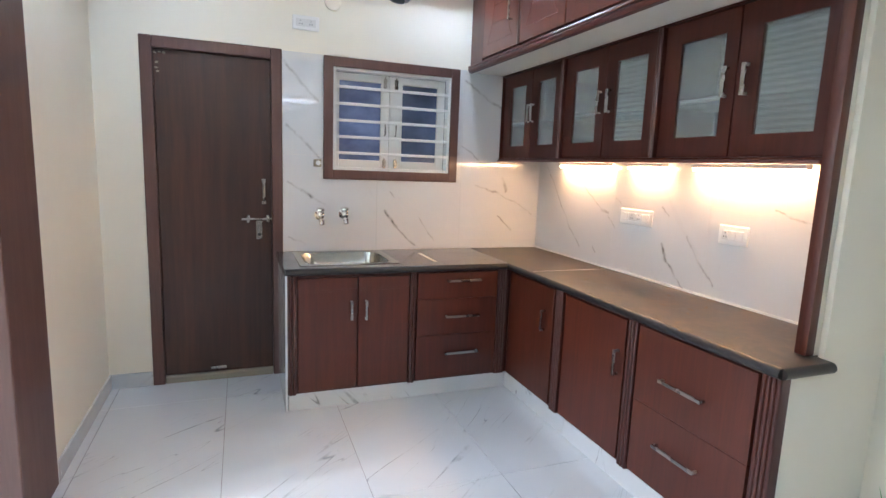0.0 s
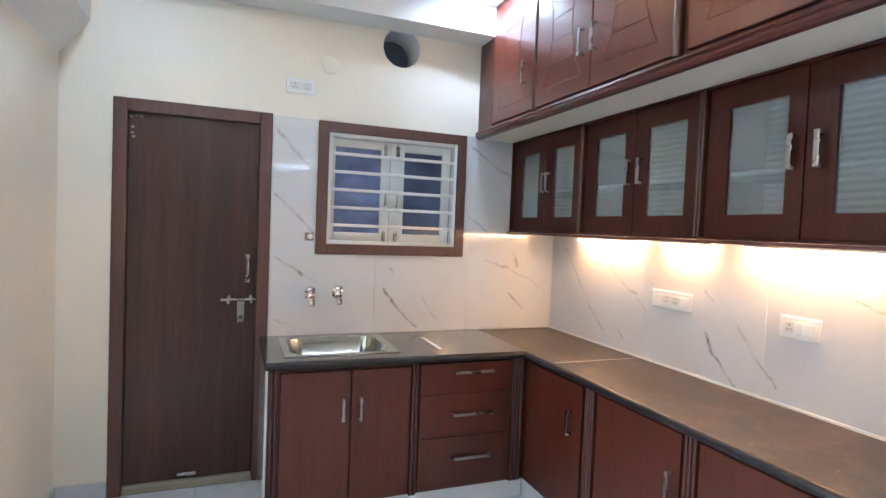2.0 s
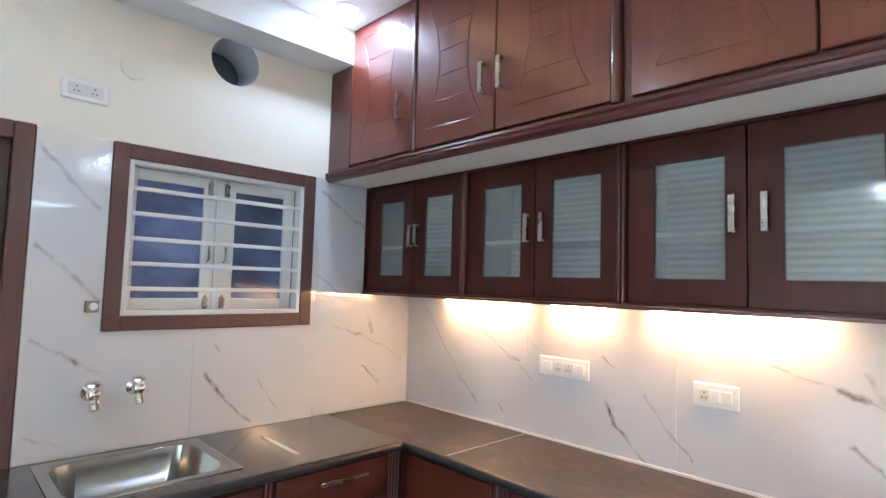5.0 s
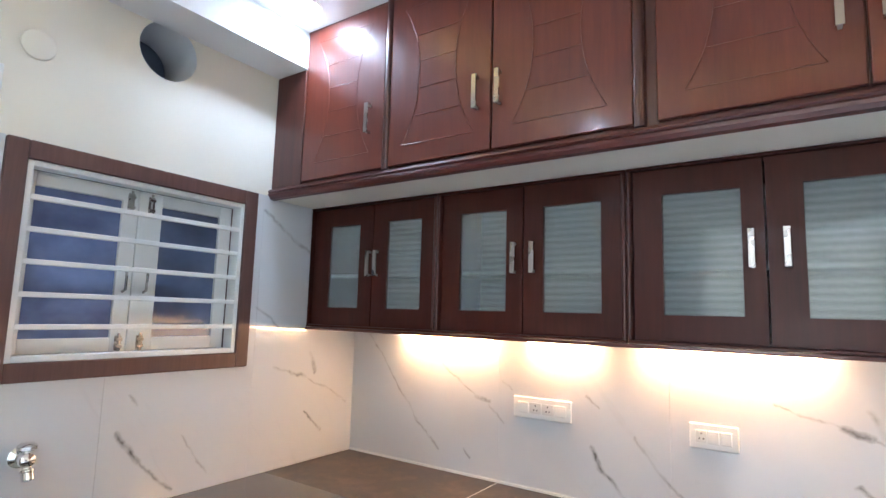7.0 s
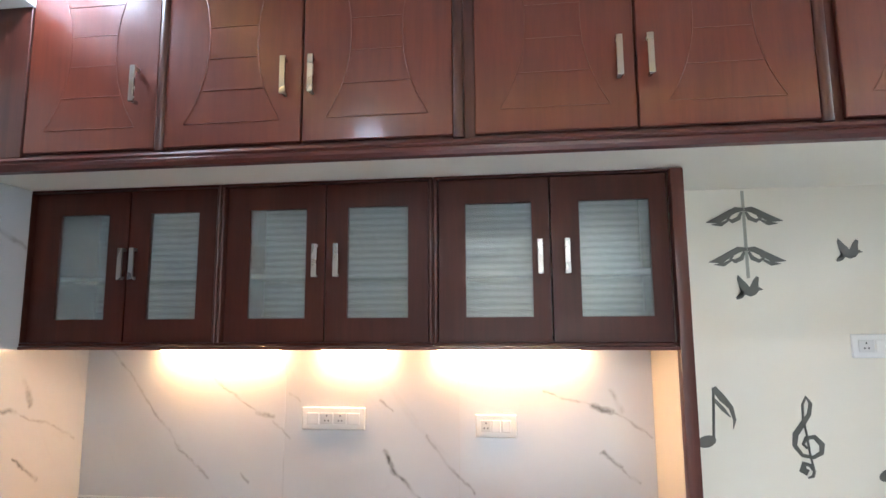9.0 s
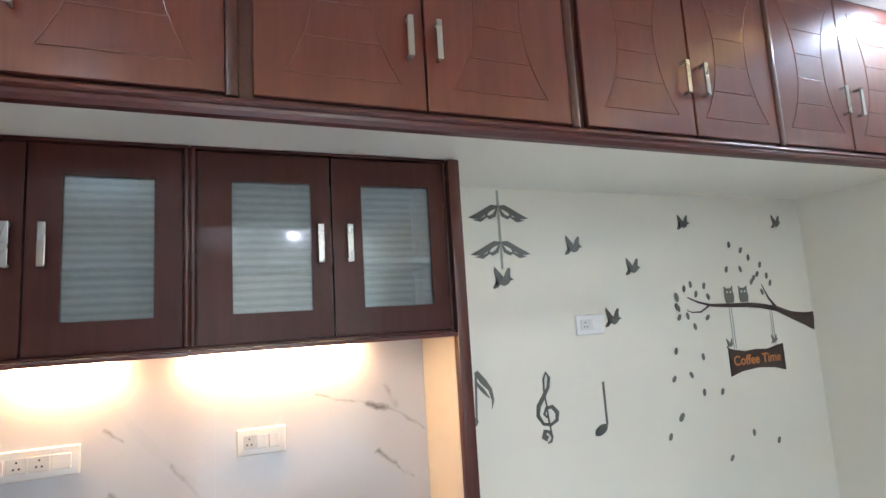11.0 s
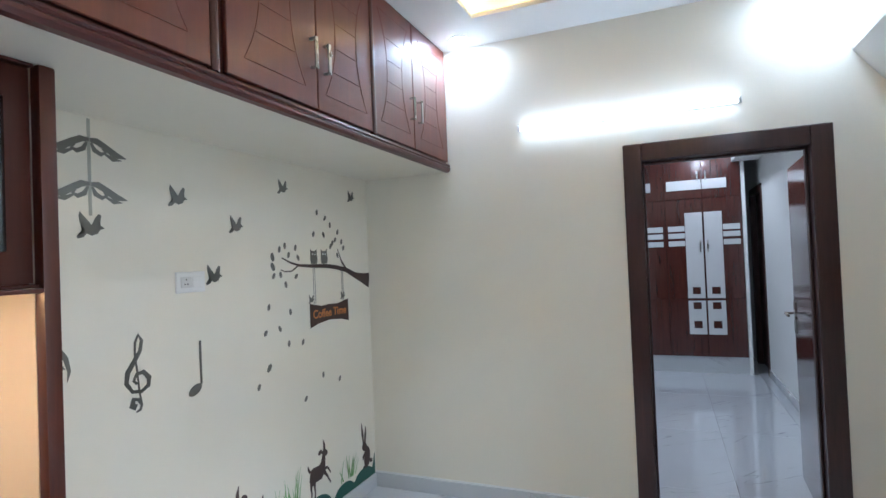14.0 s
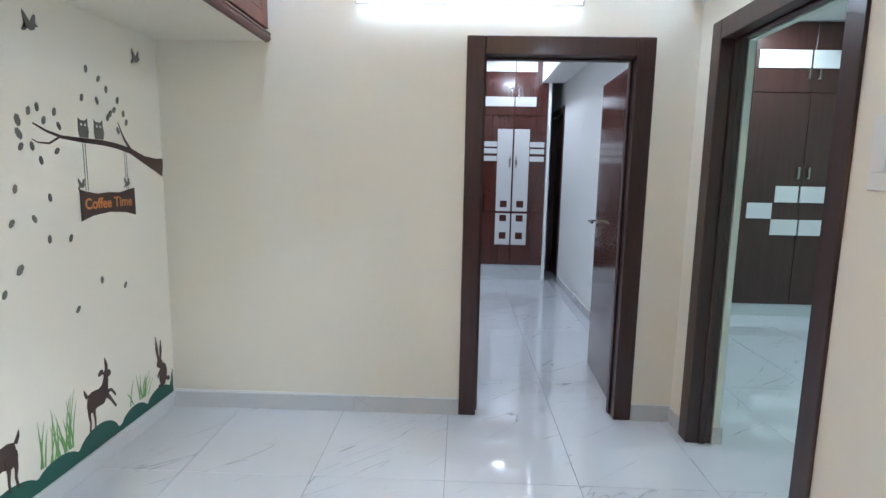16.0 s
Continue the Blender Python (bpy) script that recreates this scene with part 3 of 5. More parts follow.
for sgn, (a, b, ga, gb) in ((-1, (ix0 + B, 1.1885, 0.848, 1.132)), (1, (1.1915, ix1 - B, 1.284, 1.540))):
    bm = bmesh.new()
    ya, yb2 = YB + 0.055, YB + 0.09
    for lo, hi in (((a, iz0 + B), (ga, iz1 - B)), ((gb, iz0 + B), (b, iz1 - B)), ((ga, iz0 + B), (gb, 1.458)), ((ga, 1.978), (gb, iz1 - B))):
        box(bm, (lo[0], ya, lo[1]), (hi[0], yb2, hi[1]), 0.002)
    sh = part("shutter", bm, WHITEPAINT, w, "white painted window shutter frame")
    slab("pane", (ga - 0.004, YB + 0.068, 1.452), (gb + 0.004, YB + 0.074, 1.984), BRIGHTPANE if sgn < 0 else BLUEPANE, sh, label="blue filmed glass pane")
    xm = (gb + b) / 2 if sgn < 0 else (a + ga) / 2
    bm = bmesh.new()
    for z0, z1 in ((1.93, 2.02), (1.40, 1.475)):
        cyl(bm, (xm, ya - 0.007, z0), (xm, ya - 0.007, z1), 0.005, n=8)
        box(bm, (xm - 0.012, ya - 0.004, z0 + 0.01), (xm + 0.012, ya, z1 - 0.01), 0.001)
        box(bm, (xm - 0.013, ya - 0.013, z0 + 0.02), (xm + 0.013, ya, z0 + 0.032), 0.002)
        box(bm, (xm - 0.013, ya - 0.013, z1 - 0.03), (xm + 0.013, ya, z1 - 0.018), 0.002)
    part("shutter_bolt", bm, STEEL, sh, smooth=True)
    rod("pull_handle", [(xm, ya, 1.63), (xm, ya - 0.022, 1.64), (xm, ya - 0.022, 1.705), (xm, ya, 1.715)], 0.005, STEEL, sh)
slab("window_back", (WX0, YB + 0.11, WZ0), (WX1, YB + 0.13, WZ1), mat("dark_outside_board", (0.04, 0.05, 0.08), 0.6), w)


# ---- skirting ----
def skirt(name, lo, hi):
    slab(name, lo, hi, SKIRT, kind="structure", bev=0.002)


S = 0.012
skirt("baseboard", (XL, YF, 0), (XL + S, -0.705, 0.092))
skirt("baseboard", (XL, 0.365, 0), (XL + S, 0.945, 0.092))
skirt("baseboard", (XL, 2.825, 0), (XL + S, YB, 0.092))
skirt("baseboard", (XL + S, YB - S, 0), (-0.315, YB, 0.092))
skirt("baseboard", (XL + S, YF, 0), (-0.325, YF + S, 0.092))
skirt("baseboard", (0.683, YF, 0), (1.30, YF + S, 0.092))
skirt("baseboard", (1.302, YF, 0), (XR, YF + S, 0.092))
skirt("baseboard", (XR - S, YF + S, 0), (XR, 1.375, 0.092))
skirt("baseboard", (RX0, -4.855, 0), (RX0 + S, YF - 0.2, 0.092))
skirt("baseboard", (LX1 - 0.02, -0.61, 0), (XL - 0.125, -0.598, 0.092))
slab("trim", (XL + S, YF, 0.092), (-0.325, YF + 0.005, 0.104), WHITE, kind="structure")
slab("trim", (0.683, YF, 0.092), (XR, YF + 0.005, 0.104), WHITE, kind="structure")


# ---- kitchen: base cabinets ----
def handle_bar(name, a, b, out, parent):
    """A square bow handle from a to b, standing off by out."""
    a, b, o = Vector(a), Vector(b), Vector(out)
    h = 0.006
    wide = 0.0072 if a.z < 0.9 else 0.0095
    bm = bmesh.new()
    d = (b - a).normalized()

    def bar(p, q, w=h):
        lo = [min(p[i], q[i]) - w for i in range(3)]
        hi = [max(p[i], q[i]) + w for i in range(3)]
        box(bm, lo, hi, 0.0015)
    n2, on = d.cross(o).normalized(), o.normalized()
    reach = [abs(d[i]) * h + abs(n2[i]) * wide + abs(on[i]) * 0.0035 for i in range(3)]
    box(bm, [min((a + o)[i], (b + o)[i]) - reach[i] for i in range(3)], [max((a + o)[i], (b + o)[i]) + reach[i] for i in range(3)], 0.002, 2)
    bar(a + on * h, a + o - on * h * 2.01, h * 0.9)
    bar(b + on * h, b + o - on * h * 2.01, h * 0.9)
    return part(name, bm, STEEL, parent, "brushed steel bow handle")


BY, BX = 3.262, 1.852     # carcass fronts; door faces stand 15 mm before them
FT = 0.018
BZ0, BZ1 = 0.102, 0.800


def front_y(cab, name, x0, x1, z0, z1, material=None):
    bm = bmesh.new()
    box(bm, (x0, BY - FT, z0), (x1, BY - 0.001, z1), 0.0015)
    return part(name, bm, material or MAHOGANY, cab)


def front_x(cab, name, y0, y1, z0, z1, material=None):
    bm = bmesh.new()
    box(bm, (BX - FT, y0, z0), (BX - 0.001, y1, z1), 0.0015)
    return part(name, bm, material or MAHOGANY, cab)


def stile(cab, x, y, z0, z1, wide_x=0.02, wide_y=0.02, beads=0):
    """An upright with a reeded front: a row of half round beads."""
    to_y = abs(y - BY) < 0.03 and z1 < 1
    half, deep = (wide_x, wide_y) if to_y else (wide_y, wide_x)
    n = beads or max(1, round(half * 2 / 0.019))
    w = half / n
    b = min(w, 0.011)
    line = [(-half, deep)]
    for i in range(n):
        for k in range(9):
            a = math.pi * (1 - k / 8)
            line.append((-half + w * (2 * i + 1) + w * 0.96 * math.cos(a), -deep + b - b * math.sin(a)))
    line.append((half, deep))
    bm = bmesh.new()
    prism(bm, [(x + u, y + v) for u, v in line] if to_y else [(x + v, y + u) for u, v in line], 2, z0, z1)
    return part("stile", bm, REED, cab, smooth=True)


c = thing("sink_base_cabinet", (0.83, 3.55, 0.1), "dark red two-door base cabinet under the sink", "kitchen cabinet", "kitchen base cabinets")
bm = bmesh.new()
box(bm, (0.455, BY, BZ0), (1.195, YB, BZ0 + 0.018))
box(bm, (0.455, BY, BZ0 + 0.018), (0.473, YB, BZ1))
box(bm, (1.177, BY, BZ0 + 0.018), (1.195, YB, BZ1))
box(bm, (0.473, BY + 0.002, BZ0 + 0.018), (1.177, BY + 0.02, BZ1))
part("carcass", bm, CARCASS, c)
stile(c, 0.482, BY - 0.006, BZ0, BZ1, wide_y=0.016)
d1 = front_y(c, "door", 0.512, 0.848, 0.118, 0.782)
d2 = front_y(c, "door", 0.854, 1.162, 0.118, 0.782)
handle_bar("handle", (0.812, BY - FT, 0.540), (0.812, BY - FT, 0.640), (0, -0.028, 0), d1)
handle_bar("handle", (0.898, BY - FT, 0.535), (0.898, BY - FT, 0.640), (0, -0.028, 0), d2)
stile(c, 1.188, BY - 0.006, BZ0, BZ1, wide_y=0.016)

for dr, x0, x1 in ((d1, 0.512, 0.848), (d2, 0.854, 1.162)):
    for z in (0.700, 0.712):
        slab("routed_line", (x0 + 0.004, BY - FT - 0.0009, z), (x1 - 0.004, BY - FT + 0.001, z + 0.0025), MAHOGANY, dr)

c = thing("drawer_base_cabinet", (1.5, 3.55, 0.1), "dark red base cabinet with three drawers", "kitchen cabinet", "kitchen base cabinets")
bm = bmesh.new()
box(bm, (1.212, BY, BZ0), (BX, YB, BZ1))
part("carcass", bm, CARCASS, c)
for (z0, z1), hz in zip(((0.118, 0.393), (0.3942, 0.624), (0.6252, 0.790)), (0.278, 0.515, 0.742)):
    dr = front_y(c, "drawer", 1.215, 1.752, z0, z1)
    handle_bar("handle", (1.405, BY - FT, hz), (1.620, BY - FT, hz), (0, -0.028, 0), dr)
stile(c, 1.793, BY - 0.004, BZ0, BZ1, wide_x=0.034, wide_y=0.014)

c = thing("corner_base_cabinet", (2.1, 2.95, 0.1), "dark red single-door corner base cabinet", "kitchen cabinet", "kitchen base cabinets")
bm = bmesh.new()
box(bm, (BX, 2.66, BZ0), (XR, BY - 0.002, BZ1))
part("carcass", bm, CARCASS, c)
d1 = front_x(c, "door", 2.712, 3.205, 0.118, 0.784)
handle_bar("handle", (BX - FT, 2.79, 0.535), (BX - FT, 2.79, 0.645), (-0.028, 0, 0), d1)
stile(c, BX - 0.006, 2.658, BZ0, BZ1, wide_x=0.016, wide_y=0.034)

c = thing("single_base_cabinet", (2.1, 2.35, 0.1), "dark red single-door base cabinet", "kitchen cabinet", "kitchen base cabinets")
bm = bmesh.new()
box(bm, (BX, 2.075, BZ0), (XR, 2.655, BZ1))
part("carcass", bm, CARCASS, c)
d1 = front_x(c, "door", 2.112, 2.600, 0.118, 0.784)
handle_bar("handle", (BX - FT, 2.148, 0.520), (BX - FT, 2.148, 0.630), (-0.028, 0, 0), d1)
stile(c, BX - 0.006, 2.072, BZ0, BZ1, wide_x=0.016, wide_y=0.030)

c = thing("wide_drawer_cabinet", (2.1, 1.75, 0.1), "dark red base cabinet with two deep drawers", "kitchen cabinet", "kitchen base cabinets")
bm = bmesh.new()
box(bm, (BX, 1.4425, BZ0), (XR, 2.070, BZ1))
part("carcass", bm, CARCASS, c)
for (z0, z1), hz in zip(((0.118, 0.4515), (0.4527, 0.786)), (0.315, 0.600)):
    dr = front_x(c, "drawer", 1.455, 2.030, z0, z1)
    handle_bar("handle", (BX - FT, 1.655, hz), (BX - FT, 1.862, hz), (-0.028, 0, 0), dr)
stile(c, BX - 0.004, 1.405, BZ0, BZ1, wide_x=0.022, wide_y=0.036)

# plinths, tiled side and the thin end wall
bm = bmesh.new()
box(bm, (0.462, BY + 0.004, 0), (BX + 0.02, BY + 0.03, BZ0 - 0.001))
part("plinth", bm, PLINTH, kind="structure", label="white marble tiled plinth")
for y0, y1 in ((1.375, 2.56), (2.562, BY + 0.003)):
    slab("plinth", (BX - 0.002, y0, 0), (BX + 0.028, y1, BZ0 - 0.001), PLINTH, kind="structure", label="white marble tiled plinth")
slab("tiled_cabinet_side", (0.443, BY - 0.012, 0), (0.4545, YB, 0.803), PLINTH, kind="structure", label="white tiled end of the base cabinets")
bm = bmesh.new()
box(bm, (BX + 0.01, 1.402, 0), (XR, 1.4235, 0.803))
box(bm, (2.064, 1.402, 0.803), (XR, 1.4235, 2.095))
part("partition", bm, WALL, kind="structure", label="thin cream plastered wall at the end of the worktop")
slab("partition_inner", (2.043, 1.4245, 0.8415), (XR, 1.462, 2.095), WALL, kind="structure")

# ---- worktop with sink ----
SX0, SX1, SY0, SY1 = 0.550, 1.105, 3.343, 3.802
WZ, WT = 0.805, 0.841
wk = thing("kitchen_worktop", (1.6, 3.0, WZ), "polished black granite worktop, dusty with pale scratches", "worktop")
bm = bmesh.new()
outer = [(0.440, 3.245), (1.815, 3.225), (1.815, YB - 0.010), (0.432, YB - 0.010)]
inner = [(SX0, SY0), (SX1, SY0), (SX1, SY1), (SX0, SY1)]
lay = [[[bm.verts.new((*p, z)) for p in ring] for ring in (outer, inner)] for z in (WZ, WT)]
for i in range(4):
    j = (i + 1) % 4
    for lv in lay:
        bm.faces.new((lv[0][i], lv[0][j], lv[1][j], lv[1][i]))
    for k in (0, 1):
        bm.faces.new((lay[0][k][i], lay[0][k][j], lay[1][k][j], lay[1][k][i]))
part("back_slab", bm, GRANITE, wk)
slab("side_slab", (1.8155, 2.951, WZ), (XR - 0.010, YB - 0.010, WT), DUSTY, wk)
bm = bmesh.new()
prism(bm, [(1.8155, 1.362), (2.044, 1.362), (2.044, 1.424), (XR - 0.010, 1.424), (XR - 0.010, 2.949), (1.8155, 2.949)], 2, WZ, WT)
part("side_slab", bm, DUSTY, wk)
for a, b in (((0.442, 3.2385), (1.815, 3.2235)), ((1.8145, 3.225), (1.8145, 1.362)), ((1.8145, 1.362), (2.044, 1.362))):
    bm = bmesh.new()
    cyl(bm, (*a, 0.822), (*b, 0.822), 0.019, n=12)
    part("rounded_edge", bm, EDGE, wk, smooth=True)
# pale joint and cement scratches on the granite
bm = bmesh.new()
box(bm, (1.83, 2.947, WT), (XR - 0.02, 2.952, WT + 0.0008))
part("worktop_joint", bm, PLASTIC2, kind="structure")
rnd = random.Random(5)
bm = bmesh.new()
for k in range(46):
    x, y, a, L = rnd.uniform(1.87, 2.30), rnd.uniform(1.45, 2.85), rnd.gauss(1.2, 0.6), rnd.uniform(0.015, 0.07)
    hw = rnd.choice((0.0008, 0.0015, 0.004, 0.009))
    ca, sa = math.cos(a), math.sin(a)
    ring = []
    for q in range(10):
        t = 2 * math.pi * q / 10
        u, v = math.cos(t) * L / 2 * rnd.uniform(0.7, 1.1), math.sin(t) * hw * rnd.uniform(0.4, 1.2)
        ring.append(bm.verts.new((x + u * ca - v * sa, y + u * sa + v * ca, WT + 0.0005 + k * 0.000008)))
    bm.faces.new(ring)
part("cement_marks", bm, SMEAR, kind="stuff", label="dried cement scratches on the worktop")
slab("paper_strip", (1.350, 3.350, WT), (1.372, 3.672, WT + 0.002), mat("cream_paper", (0.62, 0.60, 0.52), 0.7), label="narrow strip of cream paper on the worktop", category="paper strip")

# the sink bowl, a shell with rounded corners
s = thing("kitchen_sink", ((SX0 + SX1) / 2, (SY0 + SY1) / 2, WT), "shallow stainless steel sink set in black granite", "sink")


def rrect(x0, x1, y0, y1, r, n=6):
    out = []
    for cx, cy, a in ((x1 - r, y1 - r, 0), (x0 + r, y1 - r, 90), (x0 + r, y0 + r, 180), (x1 - r, y0 + r, 270)):
        for i in range(n + 1):
            t = radians(a + 90 * i / n)
            out.append((cx + r * math.cos(t), cy + r * math.sin(t)))
    return out


def loft(bm, rings, close=True):
    vr = [[bm.verts.new((*p, z)) for p in ring] for ring, z in rings]
    for p, q in zip(vr, vr[1:]):
        for i in range(len(p)):
            j = (i + 1) % len(p)
            bm.faces.new((p[i], p[j], q[j], q[i]))
    if close:
        bm.faces.new(vr[-1])


bm = bmesh.new()
X0, X1, Y0, Y1 = SX0 - 0.020, SX1 + 0.020, SY0 - 0.018, SY1 + 0.018
R = lambda d, r: rrect(X0 + d, X1 - d, Y0 + d, Y1 - d, r)
loft(bm, [(R(0, 0.012), WT + 0.0005), (R(0.002, 0.012), WT + 0.004), (R(0.036, 0.06), WT + 0.003), (R(0.042, 0.085), WT - 0.001), (R(0.047, 0.09), WT - 0.03), (R(0.060, 0.085), WT - 0.140), (R(0.078, 0.08), WT - 0.158), (R(0.105, 0.06), WT - 0.163)])
part("bowl", bm, SINKSTEEL, s, smooth=True)
bm = bmesh.new()
lathe(bm, ((SX0 + SX1) / 2, (SY0 + SY1) / 2, WT - 0.1605), (0, 0, 1), [(0, 0.045), (0.003, 0.043), (0.001, 0.03), (0.0012, 0.001)])
part("waste", bm, STEEL, s, smooth=True)

# taps on the wall
for i, (x, z) in enumerate(((0.712, 1.085), (0.872, 1.092))):
    t = thing("wall_tap", (x, YB - 0.01, z), "short polished chrome wall tap", "tap", "taps over the sink")
    bm = bmesh.new()
    lathe(bm, (x, YB - 0.0105, z), (0, -1, 0), [(0, 0.033), (0.004, 0.034), (0.010, 0.024), (0.014, 0.017), (0.034, 0.016), (0.038, 0.022), (0.044, 0.024), (0.066, 0.022), (0.072, 0.014), (0.075, 0.001)])
    lathe(bm, (x + 0.004, YB - 0.058, z - 0.016), (0.1, -0.3, -1), [(0, 0.014), (0.014, 0.015), (0.017, 0.021), (0.022, 0.021), (0.025, 0.017), (0.046, 0.0185), (0.050, 0.014), (0.051, 0.009)])
    part("body", bm, CHROME, t, smooth=True)
    bm = bmesh.new()
    lathe(bm, (x, YB - 0.060, z + 0.012), (0, 0, 1), [(0, 0.013), (0.012, 0.012), (0.016, 0.019), (0.020, 0.028), (0.030, 0.029), (0.038, 0.020), (0.040, 0.008)], 8)
    part("knob", bm, CHROME, t, smooth=True)

# ---- glass wall cabinets ----
GX, GZ0, GZ1 = 2.022, 1.500, 2.096
DX = 2.056      # back of the doors; the reeded uprights stand 22 mm proud of them


def deeper(y):
    return 2.08 + (y - 2.08) * 1.0211


doors = [[(3.810, 3.425), (3.419, 3.070)], [(3.032, 2.664), (2.658, 2.291)], [(2.252, 1.872), (1.866, 1.470)]]
panes = [[(3.705, 3.505), (3.338, 3.145)], [(2.945, 2.733), (2.580, 2.362)], [(2.160, 1.932), (1.772, 1.540)]]
pulls = [[3.455, 3.402], [2.716, 2.630], [1.928, 1.830]]
for k in range(3):
    (a1, b1), (a2, b2) = doors[k]
    c = thing("glass_cabinet", (2.2, (a1 + b2) / 2, GZ0), "dark red wall cabinet with two frosted glass doors", "wall cabinet", "glass wall cabinets")
    ya, yb3 = deeper(a1) + 0.018, deeper(b2) - 0.019
    if k == 0:
        ya = YB - 0.012
    if k == 2:
        yb3 = 1.466
    bm = bmesh.new()
    box(bm, (DX + 0.002, yb3, GZ0), (XR - 0.010, ya, GZ0 + 0.018))
    box(bm, (DX + 0.002, yb3, GZ1 - 0.018), (XR - 0.010, ya, GZ1))
    box(bm, (DX + 0.002, yb3, GZ0 + 0.018), (XR - 0.010, yb3 + 0.016, GZ1 - 0.018))
    box(bm, (DX + 0.002, ya - 0.016, GZ0 + 0.018), (XR - 0.010, ya, GZ1 - 0.018))
    part("carcass", bm, CARCASS, c)
    slab("top_rail", (GX - 0.008, yb3, GZ1 - 0.008), (DX + 0.001, ya, GZ1), GLASSDOORWOOD, c, bev=0.002)
    slab("bottom_rail", (GX - 0.010, yb3, GZ0), (DX + 0.001, ya, GZ0 + 0.010), GLASSDOORWOOD, c, bev=0.002)
    if k == 0:
        slab("end_strip", (GX - 0.006, ya - 0.006, GZ0 + 0.011), (DX + 0.001, ya, GZ1 - 0.009), GLASSDOORWOOD, c)
    bm = bmesh.new()
    box(bm, (XR - 0.016, yb3 + 0.017, GZ0 + 0.019), (XR - 0.011, ya - 0.017, GZ1 - 0.019))
    box(bm, (DX + 0.001, yb3 + 0.017, 1.740), (XR - 0.017, ya - 0.017, 1.760))
    part("shelf", bm, GLOSSWHITE, c, "white laminate shelf and back")
    for j in range(2):
        (u1, u0), (p1, p0) = [deeper(v) for v in doors[k][j]], [deeper(v) for v in panes[k][j]]
        u1, u0 = min(u1, YB - 0.020), max(u0, 1.468)
        zl, zh, pl, ph = GZ0 + 0.012, GZ1 - 0.010, 1.5965, 1.9985
        bm = bmesh.new()
        for lo, hi in (((u0, zl), (p0, zh)), ((p1, zl), (u1, zh)), ((p0, zl), (p1, pl)), ((p0, ph), (p1, zh))):
            box(bm, (DX - 0.020, lo[0], lo[1]), (DX, hi[0], hi[1]))
        dd = part("door", bm, GLASSDOORWOOD, c)
        slab("pane", (DX - 0.010, p0 - 0.004, pl - 0.004), (DX - 0.006, p1 + 0.004, ph + 0.004), FROST, dd, label="banded frosted glass pane")
        py = deeper(pulls[k][j]) - (0.022, 0.014)[j]
        handle_bar("handle", (DX - 0.020, py, 1.750), (DX - 0.020, py, 1.858), (-0.026, 0, 0), dd)
    if k < 2:
        stile(c, GX + 0.010, deeper(b2) - 0.0195, GZ0 + 0.011, GZ1 - 0.009, wide_x=0.020, wide_y=0.0165)
c = thing("cabinet_end_post", (2.03, 1.45, WT), "dark red post at the end of the worktop", "post")
bm = bmesh.new()
box(bm, (GX - 0.024, 1.420, WT + 0.001), (GX + 0.018, 1.4645, GZ1), 0.009, 2)
part("post", bm, MAHOGANY, c, smooth=True)
bm = bmesh.new()
box(bm, (GX - 0.030, 1.466, GZ0 - 0.014), (GX + 0.02, 3.84, GZ0 - 0.001), 0.005, 2)
part("cabinet_bottom_rail", bm, MAHOGANY_Y, label="dark red rail along the bottom of the wall cabinets", category="rail", smooth=True)

# warm strip lights under the cabinets
for y0, y1 in ((2.97, 3.48), (2.51, 2.78), (1.74, 2.30)):
    t = thing("under_cabinet_light", (2.30, (y0 + y1) / 2, 1.47), "warm white strip light glowing under the cabinets", "strip light", "strip lights under the cabinets")
    slab("housing", (2.305, y0 - 0.012, 1.474), (2.345, y1 + 0.012, 1.4995), PLASTIC, t, bev=0.003)
    slab("diffuser", (2.308, y0, 1.458), (2.342, y1, 1.4735), STRIP_M, t, bev=0.004, label="glowing diffuser")

# ---- loft and upper cabinets ----
UX = 1.772
# Cream instead of white: the wall's bounced tint is put into the slab's paint
slab("loft_slab", (UX, YF, 2.098), (XR, YB, 2.140), WALL, kind="structure", label="loft slab painted in the cream wall colour")
bm = bmesh.new()
prof = [(UX - 0.001, 2.092), (UX - 0.020, 2.096), (UX - 0.028, 2.108), (UX - 0.030, 2.118), (UX - 0.024, 2.126), (UX - 0.030, 2.132), (UX - 0.026, 2.142), (UX - 0.001, 2.146)]
lo = [bm.verts.new((p[0], YF + 0.001, p[1])) for p in prof]
hi = [bm.verts.new((p[0], YB - 0.001, p[1])) for p in prof]
for i in range(len(prof)):
    j = (i + 1) % len(prof)
    bm.faces.new((lo[i], lo[j], hi[j], hi[i]))
bm.faces.new(lo[::-1])
bm.faces.new(hi)
part("loft_moulding", bm, MAHOGANY_Y, label="rounded dark red moulding along the loft edge", category="moulding")

UZ0, UZ1 = 2.158, 2.868
FX = UX - 0.020


